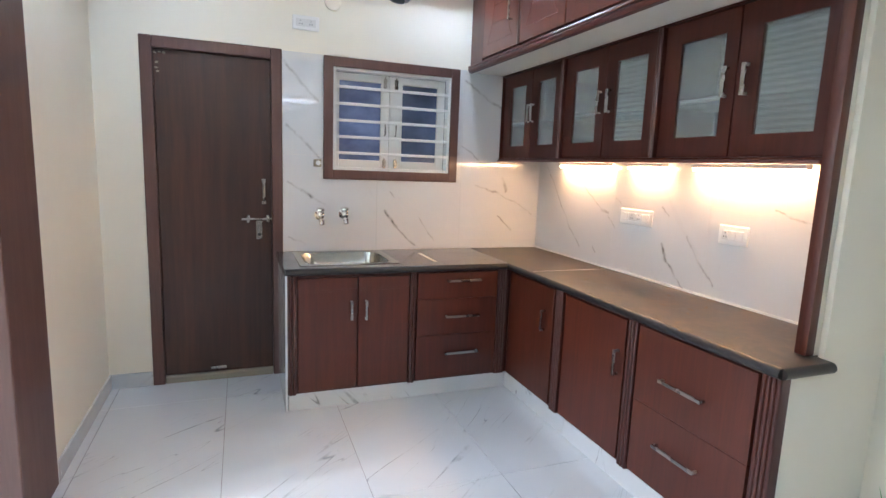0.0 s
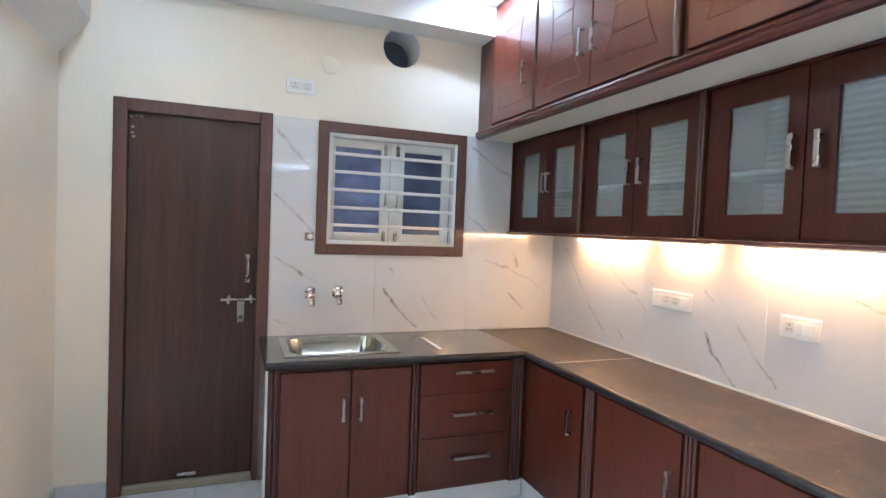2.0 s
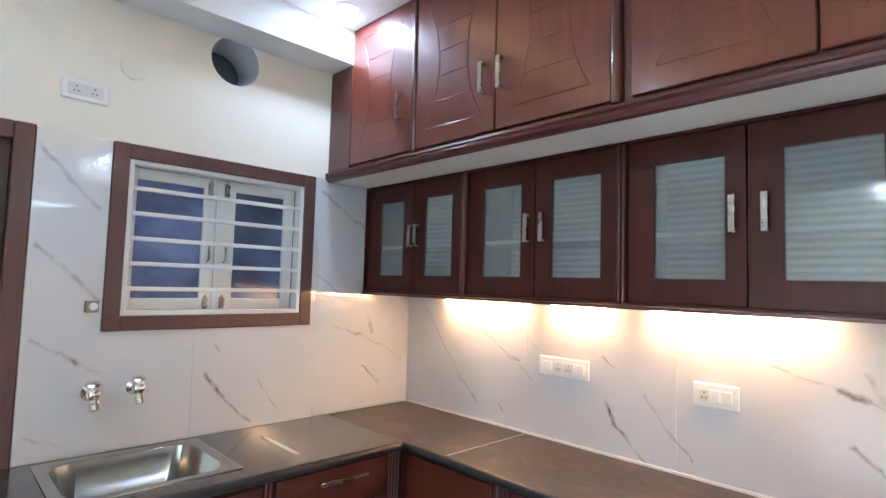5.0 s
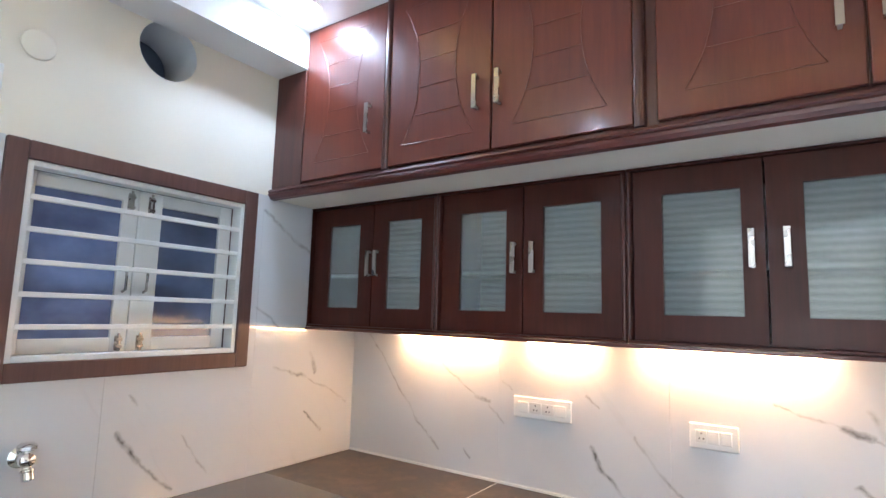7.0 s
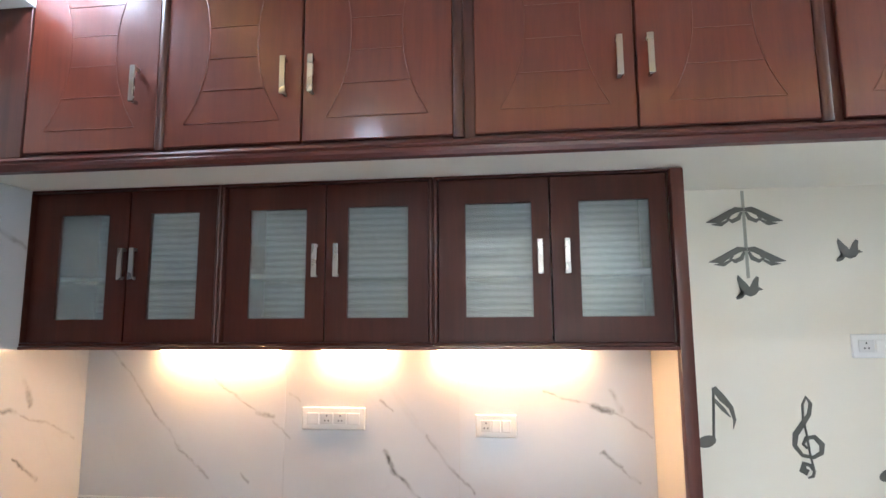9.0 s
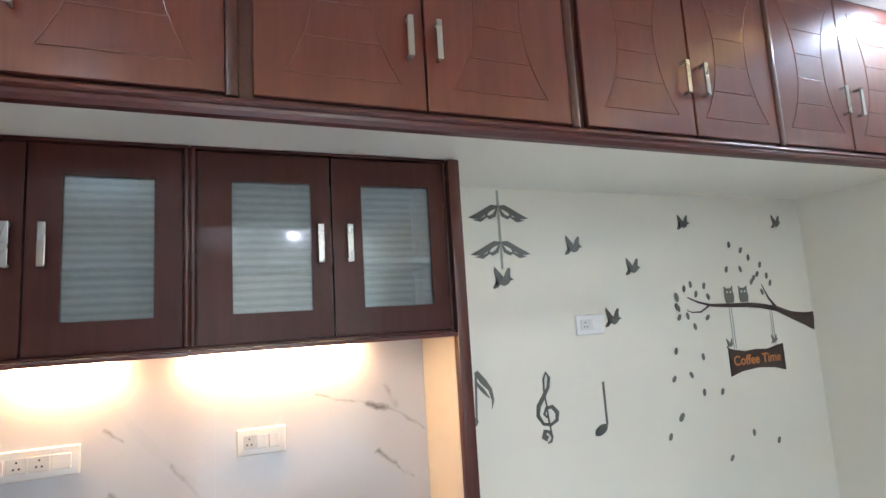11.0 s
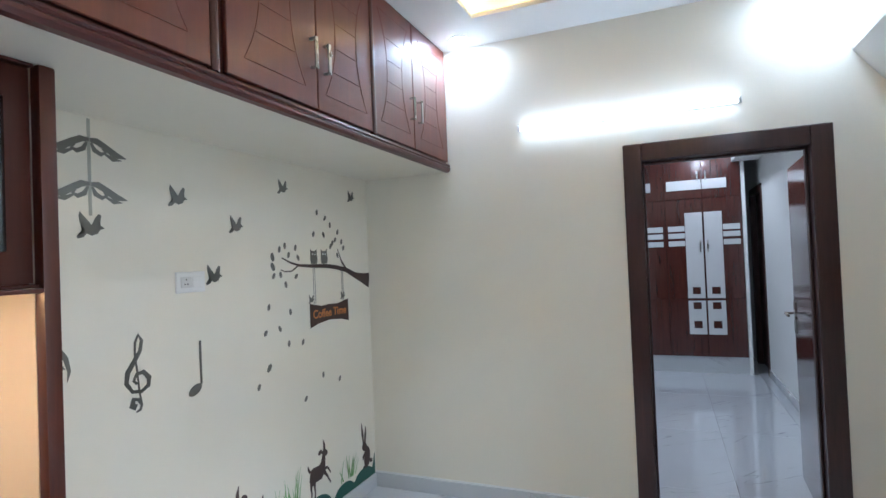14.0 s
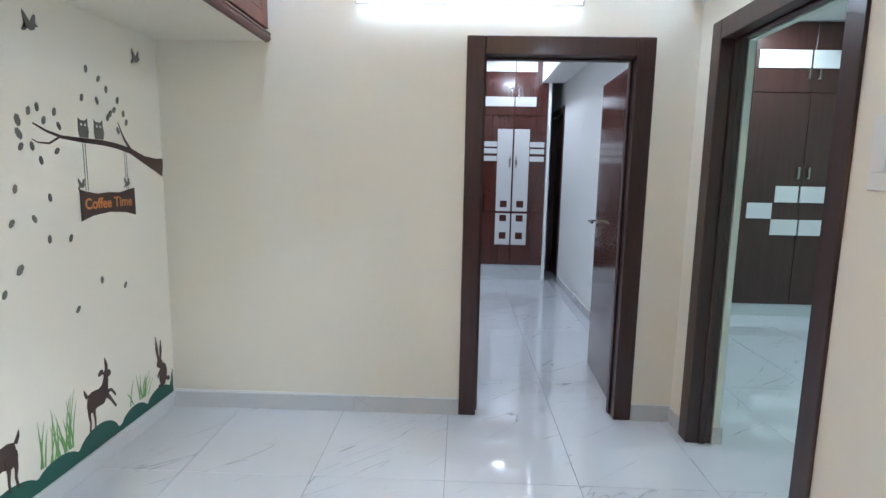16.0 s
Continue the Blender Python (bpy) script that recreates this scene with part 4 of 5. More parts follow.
def hourglass(bm, y0, y1):
    """Raised line pattern of a door: two bowed sides and cross lines."""
    c, z0, z1 = (y0 + y1) / 2, UZ0 + 0.075, UZ1 - 0.065
    zm, h = (z0 + z1) / 2, (z1 - z0) / 2
    half = lambda z: 0.084 + 0.082 * (abs(z - zm) / h) ** 2.2

    def line(p, q, w=0.0018):
        d = Vector((0, q[0] - p[0], q[1] - p[1])).normalized()
        n = Vector((0, -d.z, d.y)) * w
        P, Q = Vector((FX, *p)), Vector((FX, *q))
        top = Vector((-0.0016, 0, 0))
        a, b, c2, d2 = [bm.verts.new(v) for v in (P - n, P + n, Q + n, Q - n)]
        e, f = bm.verts.new(P + top), bm.verts.new(Q + top)
        bm.faces.new((a, e, f, d2))
        bm.faces.new((e, b, c2, f))
        bm.faces.new((a, b, e))
        bm.faces.new((d2, f, c2))
    zs = [z0 + (z1 - z0) * i / 14 for i in range(15)]
    for s in (-1, 1):
        for a, b in zip(zs, zs[1:]):
            line((c + s * half(a), a), (c + s * half(b), b))
    for z in (z0, z0 + 0.112, z0 + 0.222, z0 + 0.332, z0 + 0.442, z1):
        line((c - half(z) + 0.004, z), (c + half(z) - 0.004, z))


units = [[(3.168, 3.648, 3.238)], [(2.668, 3.138, 2.720), (2.176, 2.662, 2.628)], [(1.622, 2.108, 1.672), (1.112, 1.616, 1.582)],
         [(0.560, 1.046, 0.600), (0.118, 0.554, 0.510)], [(-0.350, 0.086, -0.305), (-0.845, -0.356, -0.402)]]
ends = [(3.152, YB - 0.002), (2.160, 3.150), (1.096, 2.158), (0.102, 1.094), (YF + 0.002, 0.100)]
for k, unit in enumerate(units):
    y0, y1 = ends[k]
    lab = "glossy dark red single-door loft cabinet" if len(unit) == 1 else "glossy dark red two-door loft cabinet with line pattern"
    c = thing("loft_cabinet", (2.0, (y0 + y1) / 2, 2.14), lab, "loft cabinet", "loft cabinets")
    bm = bmesh.new()
    zt = CEIL - 0.001
    if k == 0:
        box(bm, (UX, y0, 2.1415), (XR - 0.001, 3.659, zt))
        box(bm, (UX - 0.012, 3.664, 2.148), (XR - 0.001, y1, 2.699), 0.002)
    else:
        box(bm, (UX, y0, 2.1415), (XR - 0.001, y1, zt))
    part("carcass", bm, CARCASS, c)
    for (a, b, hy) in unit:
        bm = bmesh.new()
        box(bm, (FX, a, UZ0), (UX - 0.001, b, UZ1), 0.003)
        dd = part("door", bm, LIT_LOFTWOOD, c)
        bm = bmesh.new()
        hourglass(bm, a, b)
        part("line_pattern", bm, LIT_LOFTWOOD, dd)
        handle_bar("handle", (FX, hy, 2.315), (FX, hy, 2.430), (-0.030, 0, 0), dd)
    if k:
        stile(c, UX - 0.010, ends[k][1] + 0.001, 2.148, CEIL - 0.002, wide_x=0.018, wide_y=0.017, beads=1)
slab("trim", (UX - 0.014, YF + 0.002, 2.870), (UX - 0.001, 3.658, CEIL - 0.001), MAHOGANY_Y, kind="structure")


# ---- switches and small fittings ----
def plate(name, axis, plane, out, u, z, w, h, mods, label):
    """A switch plate centred at u, z; mods: s for a switch, o for a socket, b for a blank."""
    loc = (u, plane, z) if axis == 1 else (plane, u, z)
    t = thing(name, loc, label, "switch plate", "switch plates")

    def bx(n, ua, ub, za, zb, d0, d1, m, bev=0.002):
        a, b = plane + out * d0, plane + out * d1
        lo, hi = ((ua, a, za), (ub, b, zb)) if axis == 1 else ((a, ua, za), (b, ub, zb))
        return slab(n, lo, hi, m, t, bev=bev)
    bx("plate", u - w / 2, u + w / 2, z - h / 2, z + h / 2, 0, 0.010, PLASTIC, 0.004)
    n = len(mods)
    iw, ih = w - 0.04, h * 0.52
    for i, m in enumerate(mods):
        ua = u - iw / 2 + iw * i / n
        ub = ua + iw / n - 0.002
        if m == "s":
            bx("rocker", ua + 0.002, ub - 0.002, z - ih / 2, z + ih / 2, 0.010, 0.015, PLASTIC)
        elif m == "o":
            bx("socket", ua + 0.001, ub, z - ih / 2, z + ih / 2, 0.010, 0.0125, PLASTIC2)
            um = (ua + ub) / 2
            for du, dz in ((0, 0.011), (-0.007, -0.008), (0.007, -0.008)):
                bx("hole", um + du - 0.0025, um + du + 0.0025, z + dz - 0.003, z + dz + 0.003, 0.0125, 0.0131, DARKHOLE, 0)
        else:
            bx("blank", ua + 0.001, ub, z - ih / 2, z + ih / 2, 0.010, 0.012, PLASTIC)
    return t


TB = YB - 0.010
TR = XR - 0.010
plate("socket_plate", 1, YB, -1, 0.625, 2.292, 0.165, 0.088, "oo", "white twin socket plate high on the wall")
plate("socket_plate", 0, TR, -1, 2.737, 1.186, 0.268, 0.090, "soos", "white switch and socket plate on marble tiles")
plate("socket_plate", 0, TR, -1, 2.072, 1.166, 0.162, 0.090, "sso", "white switch and socket plate on marble tiles")
plate("socket_plate", 0, XR, -1, 0.652, 1.478, 0.155, 0.090, "so", "white switch and socket plate on the cream wall")
plate("socket_plate", 0, XL, 1, 0.520, 1.495, 0.145, 0.225, "ss", "white tall switch plate beside the doorway")
bm = bmesh.new()
lathe(bm, (0.792, YB, 2.440), (0, -1, 0), [(0, 0.052), (0.006, 0.050), (0.009, 0.044), (0.010, 0.001)], 28)
part("ceiling_rose_cover", bm, WALL, label="round white junction cover on the wall", category="junction cover", smooth=True)
t = thing("drain_outlet", (0.70, YB, 1.425), "small square outlet box with a dull cap", "outlet box")
slab("box", (0.672, TB - 0.006, 1.402), (0.722, TB, 1.450), mat("dull_brass_box", (0.30, 0.25, 0.17), 0.5, 0.5), t, bev=0.003)
bm = bmesh.new()
lathe(bm, (0.702, TB - 0.006, 1.427), (0, -1, 0), [(0, 0.016), (0.012, 0.014), (0.013, 0.001)])
part("cap", bm, PLASTIC, t, smooth=True)

# ---- lamps ----
# The last one is unseen: assumed, added to light the north-west corner
DL = [(1.60, -0.72), (1.60, 3.50), (-0.26, -0.70), (-0.26, 2.95)]
for x, y in DL:
    t = thing("downlight", (x, y, CEIL), "round cool white ceiling downlight, lit", "downlight", "ceiling downlights")
    bm = bmesh.new()
    lathe(bm, (x, y, CEIL), (0, 0, -1), [(0, 0.068), (0.004, 0.067), (0.005, 0.056), (0.0055, 0.001)], 24)
    part("rim", bm, PLASTIC, t, smooth=True)
    bm = bmesh.new()
    lathe(bm, (x, y, CEIL - 0.0056), (0, 0, -1), [(0, 0.053), (0.002, 0.052), (0.0025, 0.001)], 24)
    part("diffuser", bm, DOWN_M, t, "glowing diffuser")
# First far lamp and the x -4.6 pair are known; others are added fill
for x, y, z, nm in ((0.02, -4.45, 2.96, "far"), (1.6, -2.2, 2.96, "far"), (-0.1, -2.4, 2.96, "far"), (-2.2, -2.9, 2.92, "side"), (-2.6, -0.9, 2.92, "side"), (-4.6, 1.25, 2.94, "hall"), (-4.6, 2.3, 2.94, "hall"), (-1.9, 2.3, 2.94, "hall"), (-3.2, 3.2, 2.94, "hall"), (-3.2, 1.6, 2.94, "hall")):
    t = thing("downlight", (x, y, z), "lit round ceiling downlight of the next rooms, most of them added", "downlight", "ceiling downlights")
    bm = bmesh.new()
    lathe(bm, (x, y, z), (0, 0, -1), [(0, 0.09), (0.004, 0.089), (0.005, 0.078), (0.0055, 0.001)], 24)
    part("rim", bm, PLASTIC, t, smooth=True)
    bm = bmesh.new()
    lathe(bm, (x, y, z - 0.0056), (0, 0, -1), [(0, 0.075), (0.002, 0.074), (0.0025, 0.001)], 24)
    part("diffuser", bm, HALL_M if nm == "hall" else lamp("room_lamp_glow", (0.90, 0.95, 1.0), 31) if nm == "far" else lamp("side_lamp_glow", (0.84, 0.98, 0.96), 52), t, "glowing diffuser")

t = thing("tube_light", (0.68, YF, 2.31), "long cool white tube light glowing on the wall", "tube light")
slab("batten", (0.075, YF, 2.296), (1.275, YF + 0.033, 2.316), PLASTIC, t, bev=0.004)
bm = bmesh.new()
cyl(bm, (0.095, YF + 0.051, 2.306), (1.255, YF + 0.051, 2.306), 0.0175, n=16)
part("tube", bm, TUBE_M, t, "glowing tube", smooth=True)
for x in (0.078, 1.256):
    bm = bmesh.new()
    cyl(bm, (x, YF + 0.051, 2.306), (x + 0.016, YF + 0.051, 2.306), 0.0195, n=16)
    part("end_cap", bm, PLASTIC, t, smooth=True)

# ---- wardrobes seen through the doorways ----
w = thing("far_wardrobe", (0.5, -5.2, 0.2), "tall dark red wardrobe with white panels", "wardrobe")
WY = -4.95
bm = bmesh.new()
box(bm, (-0.40, -5.55, 0.205), (1.70, WY - 0.02, 2.955))
part("carcass", bm, GLOSSDOOR, w)
slab("far_plinth", (-0.42, -5.6, 0), (1.75, WY - 0.03, 0.203), SKIRT, kind="structure", label="marble plinth under the wardrobe")
slab("trim", (-0.44, WY - 0.03, 0), (-0.402, WY + 0.004, 2.955), WHITE, kind="structure", label="white plastered strip beside the wardrobe")
cols = [(-0.395, 0.027), (0.033, 0.455), (0.461, 0.88), (0.886, 1.30), (1.306, 1.695)]
for a, b in cols:
    for z0, z1 in ((0.21, 0.912), (0.918, 2.155), (2.161, 2.95)):
        slab("door", (a, WY - 0.019, z0), (b, WY, z1), GLOSSDOOR, w, bev=0.003)


def fpanel(x0, x1, z0, z1, par=w, y=WY, m=None):
    slab("white_panel", (x0, y + 0.0005, z0), (x1, y + 0.010, z1), m or GLOSSWHITE, par, bev=0.002)


for sx in (0, 0.86):
    for a, b in ((0.04 + sx, 0.235 + sx), (-0.178 + sx, 0.02 + sx)):
        bm = bmesh.new()
        ym, yp = WY + 0.0005, WY + 0.011
        box(bm, (a, ym, 1.08), (b, yp, 1.985), 0.002)
        c1, c2 = a + 0.05, b - 0.055
        for z0, z1, h0, h1 in ((0.925, 1.08, 0.975, 1.062), (0.690, 0.895, 0.79, 0.875), (0.480, 0.690, 0.555, 0.645)):
            box(bm, (a, ym, z0), (c1, yp, z1))
            box(bm, (c2, ym, z0), (b, yp, z1))
            box(bm, (c1, ym, z0), (c2, yp, h0))
            box(bm, (c1, ym, h1), (c2, yp, z1))
        part("white_panel", bm, GLOSSWHITE, w, "white panel with square cut-outs")
    for z0, z1 in ((1.758, 1.825), (1.672, 1.735), (1.575, 1.640)):
        fpanel(0.24 + sx, 0.43 + sx, z0, z1)
        fpanel(-0.37 + sx, -0.185 + sx, z0, z1)
    for z0, z1 in ((2.70, 2.825), (2.27, 2.39)):
        fpanel(-0.245 + sx, 0.025 + sx, z0, z1)
        fpanel(0.035 + sx, 0.43 + sx, z0, z1)
    for x, z0, z1 in ((0.075, 2.38, 2.49), (-0.015, 2.38, 2.49), (0.070, 1.50, 1.63), (-0.010, 1.50, 1.63)):
        handle_bar("handle", (x + sx, WY + 0.011, z0), (x + sx, WY + 0.011, z1), (0, 0.025, 0), w)

w2 = thing("side_wardrobe", (-2.4, -3.6, 0.13), "dark brown wardrobe with white blocks in the side room", "wardrobe")
SY = -3.36
bm = bmesh.new()
box(bm, (-3.85, LY0 + 0.01, 0.131), (-1.205, SY - 0.02, 2.915))
part("carcass", bm, DARKFRAME, w2)
slab("side_plinth", (-3.89, LY0 + 0.01, 0), (-1.2, SY - 0.025, 0.130), SKIRT, kind="structure", label="marble plinth under the side wardrobe")
for a, b in ((-3.84, -3.26), (-3.254, -2.704), (-2.698, -2.135), (-2.129, -1.575), (-1.569, -1.21)):
    for z0, z1 in ((0.135, 2.245), (2.251, 2.91)):
        slab("door", (a, SY - 0.019, z0), (b, SY, z1), DARKFRAME, w2, bev=0.003)
for a, b, z0, z1 in ((-2.665, -2.165, 2.48, 2.65), (-3.1, -2.685, 2.48, 2.65), (-2.675, -2.45, 1.18, 1.342), (-2.965, -2.695, 1.18, 1.342), (-2.432, -2.185, 1.015, 1.172), (-3.2, -2.985, 1.015, 1.172), (-2.70, -2.435, 0.850, 1.008), (-2.975, -2.715, 0.850, 1.008), (-2.12, -1.865, 1.015, 1.172), (-1.82, -1.60, 1.015, 1.172), (-2.125, -1.60, 2.48, 2.65), (-1.555, -1.25, 2.48, 2.65)):
    fpanel(a, b, z0, z1, w2, SY, GLOSSWHITE)
for x in (-2.75, -2.65):
    handle_bar("handle", (x, SY, 2.38), (x, SY, 2.46), (0, 0.025, 0), w2)
    handle_bar("handle", (x, SY, 1.42), (x, SY, 1.53), (0, 0.025, 0), w2)

# ---- wall stickers on the east wall ----
SXP = XR


def sticker(name, outlines, material, label, category="wall sticker", parent=None, lift=0.0015):
    bm = bmesh.new()
    for k, pts in enumerate(outlines):
        up = lift + k * 0.00006
        vs = [bm.verts.new((SXP - up, y, z)) for y, z in pts]
        back = [bm.verts.new((SXP - up + 0.0010, y, z)) for y, z in pts]
        n = len(vs)
        bm.faces.new(vs)
        for i in range(n):
            bm.faces.new((vs[i], vs[(i + 1) % n], back[(i + 1) % n], back[i]))
    bmesh.ops.triangulate(bm, faces=[f for f in bm.faces if len(f.verts) > 4])
    bmesh.ops.remove_doubles(bm, verts=bm.verts[:], dist=0.0002)
    return part(name, bm, material, parent, label, category if parent is None else "")


def ribbon(pts, widths):
    """Outline of a stroke along pts (y, z) with half widths."""
    L, Rr = [], []
    for i, p in enumerate(pts):
        a, b = pts[max(i - 1, 0)], pts[min(i + 1, len(pts) - 1)]
        d = Vector((b[0] - a[0], b[1] - a[1])).normalized()
        w = widths[i] if isinstance(widths, (list, tuple)) else widths
        L.append((p[0] - d.y * w, p[1] + d.x * w))
        Rr.append((p[0] + d.y * w, p[1] - d.x * w))
    return [[L[i], L[i + 1], Rr[i + 1], Rr[i]] for i in range(len(pts) - 1)]


def arc(c, r, a0, a1, n=12, sy=1.0):
    return [(c[0] + r * sy * math.cos(radians(a0 + (a1 - a0) * i / n)), c[1] + r * math.sin(radians(a0 + (a1 - a0) * i / n))) for i in range(n + 1)]


def place(pts, c, s=1.0, flip=1, turn=0.0):
    ca, sa = math.cos(turn), math.sin(turn)
    return [(c[0] + flip * s * (p[0] * ca - p[1] * sa), c[1] + s * (p[0] * sa + p[1] * ca)) for p in pts]


BIRD = [(-0.052, -0.046), (-0.030, -0.040), (-0.018, -0.026), (0.002, -0.034), (0.024, -0.026), (0.036, -0.010), (0.054, -0.006), (0.040, 0.004), (0.028, 0.004), (0.036, 0.020), (0.040, 0.044), (0.030, 0.050), (0.016, 0.034), (0.006, 0.014), (0.000, 0.006), (-0.006, 0.016), (-0.022, 0.034), (-0.042, 0.056), (-0.046, 0.040), (-0.042, 0.014), (-0.028, -0.006), (-0.022, -0.018), (-0.036, -0.028), (-0.056, -0.036)]
for y, z, s, f in ((0.70, 1.84, 0.9, 1), (0.37, 1.735, 0.85, 1), (0.515, 1.50, 0.9, 1), (0.02, 1.955, 0.8, 1), (-0.66, 1.965, 0.75, 1), (1.075, 1.70, 0.95, 1)):
    sticker("bird_sticker", [place(BIRD, (y, z), s, -f)], BLACK, "small black flying bird sticker on the cream wall")

# hanging ornament of scrolls
orn = thing("scroll_sticker", (XR, 1.07, 1.75), "black scroll ornament sticker on the cream wall", "wall sticker")
sticker("rod", [[(1.070, 1.74), (1.082, 1.74), (1.082, 2.09), (1.070, 2.09)]], mat("pale_grey_vinyl", (0.36, 0.36, 0.30), 0.5), "", parent=orn)
for zc in (1.985, 1.825):
    out = []
    for f in (-1, 1):
        c = 1.076
        out += ribbon([(c, zc + 0.03), (c + f * 0.03, zc + 0.028), (c + f * 0.055, zc + 0.015), (c + f * 0.10, zc - 0.012), (c + f * 0.145, zc - 0.02)], [0.006, 0.012, 0.012, 0.014, 0.001])
        out += ribbon([(c + f * 0.008, zc + 0.02), (c + f * 0.02, zc - 0.006), (c + f * 0.045, zc - 0.018), (c + f * 0.062, zc - 0.008), (c + f * 0.05, zc + 0.004)], [0.004, 0.009, 0.008, 0.006, 0.003])
        out += ribbon([(c + f * 0.06, zc - 0.014), (c + f * 0.09, zc - 0.030), (c + f * 0.125, zc - 0.030)], [0.004, 0.008, 0.001])
    sticker("scroll", out, BLACK, "", parent=orn)

# music signs
note = sticker("music_note_sticker", ribbon([(0.606, 1.03), (0.608, 1.22)], 0.006) + [place([(0.030 * math.cos(t) * 1.25, 0.021 * math.sin(t)) for t in [i * math.pi / 8 for i in range(16)]], (0.640, 1.012), 1.0, 1, 0.45 * -1)], BLACK, "black music note sticker on the cream wall")
clef = []
cy = 0.908
path = [(cy + 0.01, 1.012), (cy + 0.028, 1.022), (cy + 0.022, 1.045), (cy + 0.002, 1.040), (cy - 0.012, 1.018), (cy - 0.006, 1.000), (cy + 0.012, 0.994)]
clef += ribbon(path, [0.012, 0.014, 0.010, 0.007, 0.006, 0.006, 0.003])
spine = [(cy - 0.012, 1.02), (cy - 0.002, 1.08), (cy + 0.004, 1.15), (cy + 0.012, 1.21), (cy + 0.010, 1.26), (cy - 0.004, 1.288), (cy - 0.018, 1.265), (cy - 0.010, 1.225), (cy + 0.018, 1.185), (cy + 0.044, 1.15), (cy + 0.050, 1.11), (cy + 0.026, 1.075), (cy - 0.012, 1.068), (cy - 0.042, 1.085), (cy - 0.046, 1.115), (cy - 0.022, 1.142), (cy + 0.008, 1.138), (cy + 0.020, 1.115), (cy + 0.006, 1.100)]
clef += ribbon(spine, [0.004, 0.004, 0.004, 0.004, 0.005, 0.006, 0.007, 0.008, 0.010, 0.011, 0.009, 0.007, 0.007, 0.009, 0.011, 0.009, 0.007, 0.006, 0.005])
sticker("treble_clef_sticker", clef, BLACK, "black treble clef sticker on the cream wall")
qn = ribbon([(1.245, 1.13), (1.235, 1.32)], 0.005) + ribbon([(1.235, 1.32), (1.205, 1.28), (1.175, 1.245), (1.165, 1.20), (1.172, 1.165)], [0.010, 0.014, 0.009, 0.006, 0.001])
qn += ribbon([(1.240, 1.28), (1.205, 1.24), (1.180, 1.21)], [0.006, 0.008, 0.002])
qn += [place([(0.036 * math.cos(t), 0.022 * math.sin(t)) for t in [i * math.pi / 8 for i in range(16)]], (1.272, 1.118), 1.0, 1, -0.3)]
sticker("quaver_sticker", qn, BLACK, "black quaver sticker beside the cabinet post")

# branch, leaves, owls and the hanging sign
br = thing("branch_sticker", (XR, -0.4, 1.3), "brown branch sticker with owls and a hanging sign", "wall sticker")
stem = [(0.05, 1.575), (-0.02, 1.548), (-0.10, 1.530), (-0.21, 1.524), (-0.36, 1.520), (-0.46, 1.510), (-0.57, 1.490), (-0.68, 1.450), (-0.78, 1.425), (-0.856, 1.410)]
sticker("branch", ribbon(stem, [0.003, 0.005, 0.007, 0.010, 0.012, 0.013, 0.014, 0.020, 0.034, 0.052]) + ribbon([(-0.09, 1.530), (-0.03, 1.500), (0.03, 1.500), (0.06, 1.512)], [0.005, 0.004, 0.003, 0.002]) + ribbon([(-0.57, 1.495), (-0.52, 1.55), (-0.48, 1.625)], [0.010, 0.006, 0.002]), BROWNV, "", parent=br)
leaf_at = [(0.12, 1.58), (0.065, 1.62), (0.02, 1.64), (-0.07, 1.63), (-0.01, 1.59), (-0.09, 1.575), (0.12, 1.53), (0.115, 1.48), (0.06, 1.485), (0.02, 1.43), (-0.07, 1.47), (-0.28, 1.84), (-0.36, 1.81), (-0.41, 1.77), (-0.24, 1.71), (-0.34, 1.71), (-0.49, 1.73), (-0.46, 1.68), (-0.53, 1.67), (-0.41, 1.64), (-0.55, 1.63), (-0.48, 1.585), (-0.43, 1.66),
           (0.16, 1.32), (-0.01, 1.28), (0.08, 1.20), (0.19, 1.19), (0.01, 1.11), (-0.11, 1.10), (0.17, 1.01), (0.25, 0.93), (-0.12, 0.78), (-0.29, 0.88), (-0.46, 0.82)]
LEAF = [(-0.011, -0.005), (-0.006, -0.017), (0.004, -0.020), (0.011, -0.008), (0.012, 0.008), (0.004, 0.019), (-0.007, 0.015)]
rnd = random.Random(3)
for y, z in leaf_at:
    s = 1.25 if (y, z) in ((0.12, 1.58), (0.12, 1.53), (0.17, 1.01)) else 0.95
    sticker("leaf", [place(LEAF, (y, z), s, 1, rnd.uniform(-0.5, 0.9))], BLACK, "", parent=br)
for y in (-0.235, -0.338):
    o = [(-0.030, -0.040), (0.028, -0.040), (0.036, -0.010), (0.030, 0.030), (0.034, 0.052), (0.016, 0.040), (-0.014, 0.040), (-0.032, 0.054), (-0.030, 0.028), (-0.038, -0.008)]
    ow = sticker("owl", [place(o, (y, 1.573), 0.95)], BLACK, "", parent=br)
    sticker("owl_eye", [arc((y - 0.012, 1.592), 0.006, 0, 330, 8), arc((y + 0.012, 1.592), 0.006, 0, 330, 8)], PLASTIC2, "", parent=ow, lift=0.0022)
ROPE = mat("grey_rope_vinyl", (0.22, 0.21, 0.19), 0.5)
for y in (-0.225, -0.240, -0.518, -0.532):
    sticker("rope", [[(y - 0.002, 1.30), (y + 0.002, 1.30), (y + 0.002, 1.512), (y - 0.002, 1.512)]], ROPE, "", parent=br)
for y in (-0.20, -0.525):
    sticker("small_bird", [place(BIRD, (y, 1.33), 0.5, -1)], BLACK, "", parent=br)
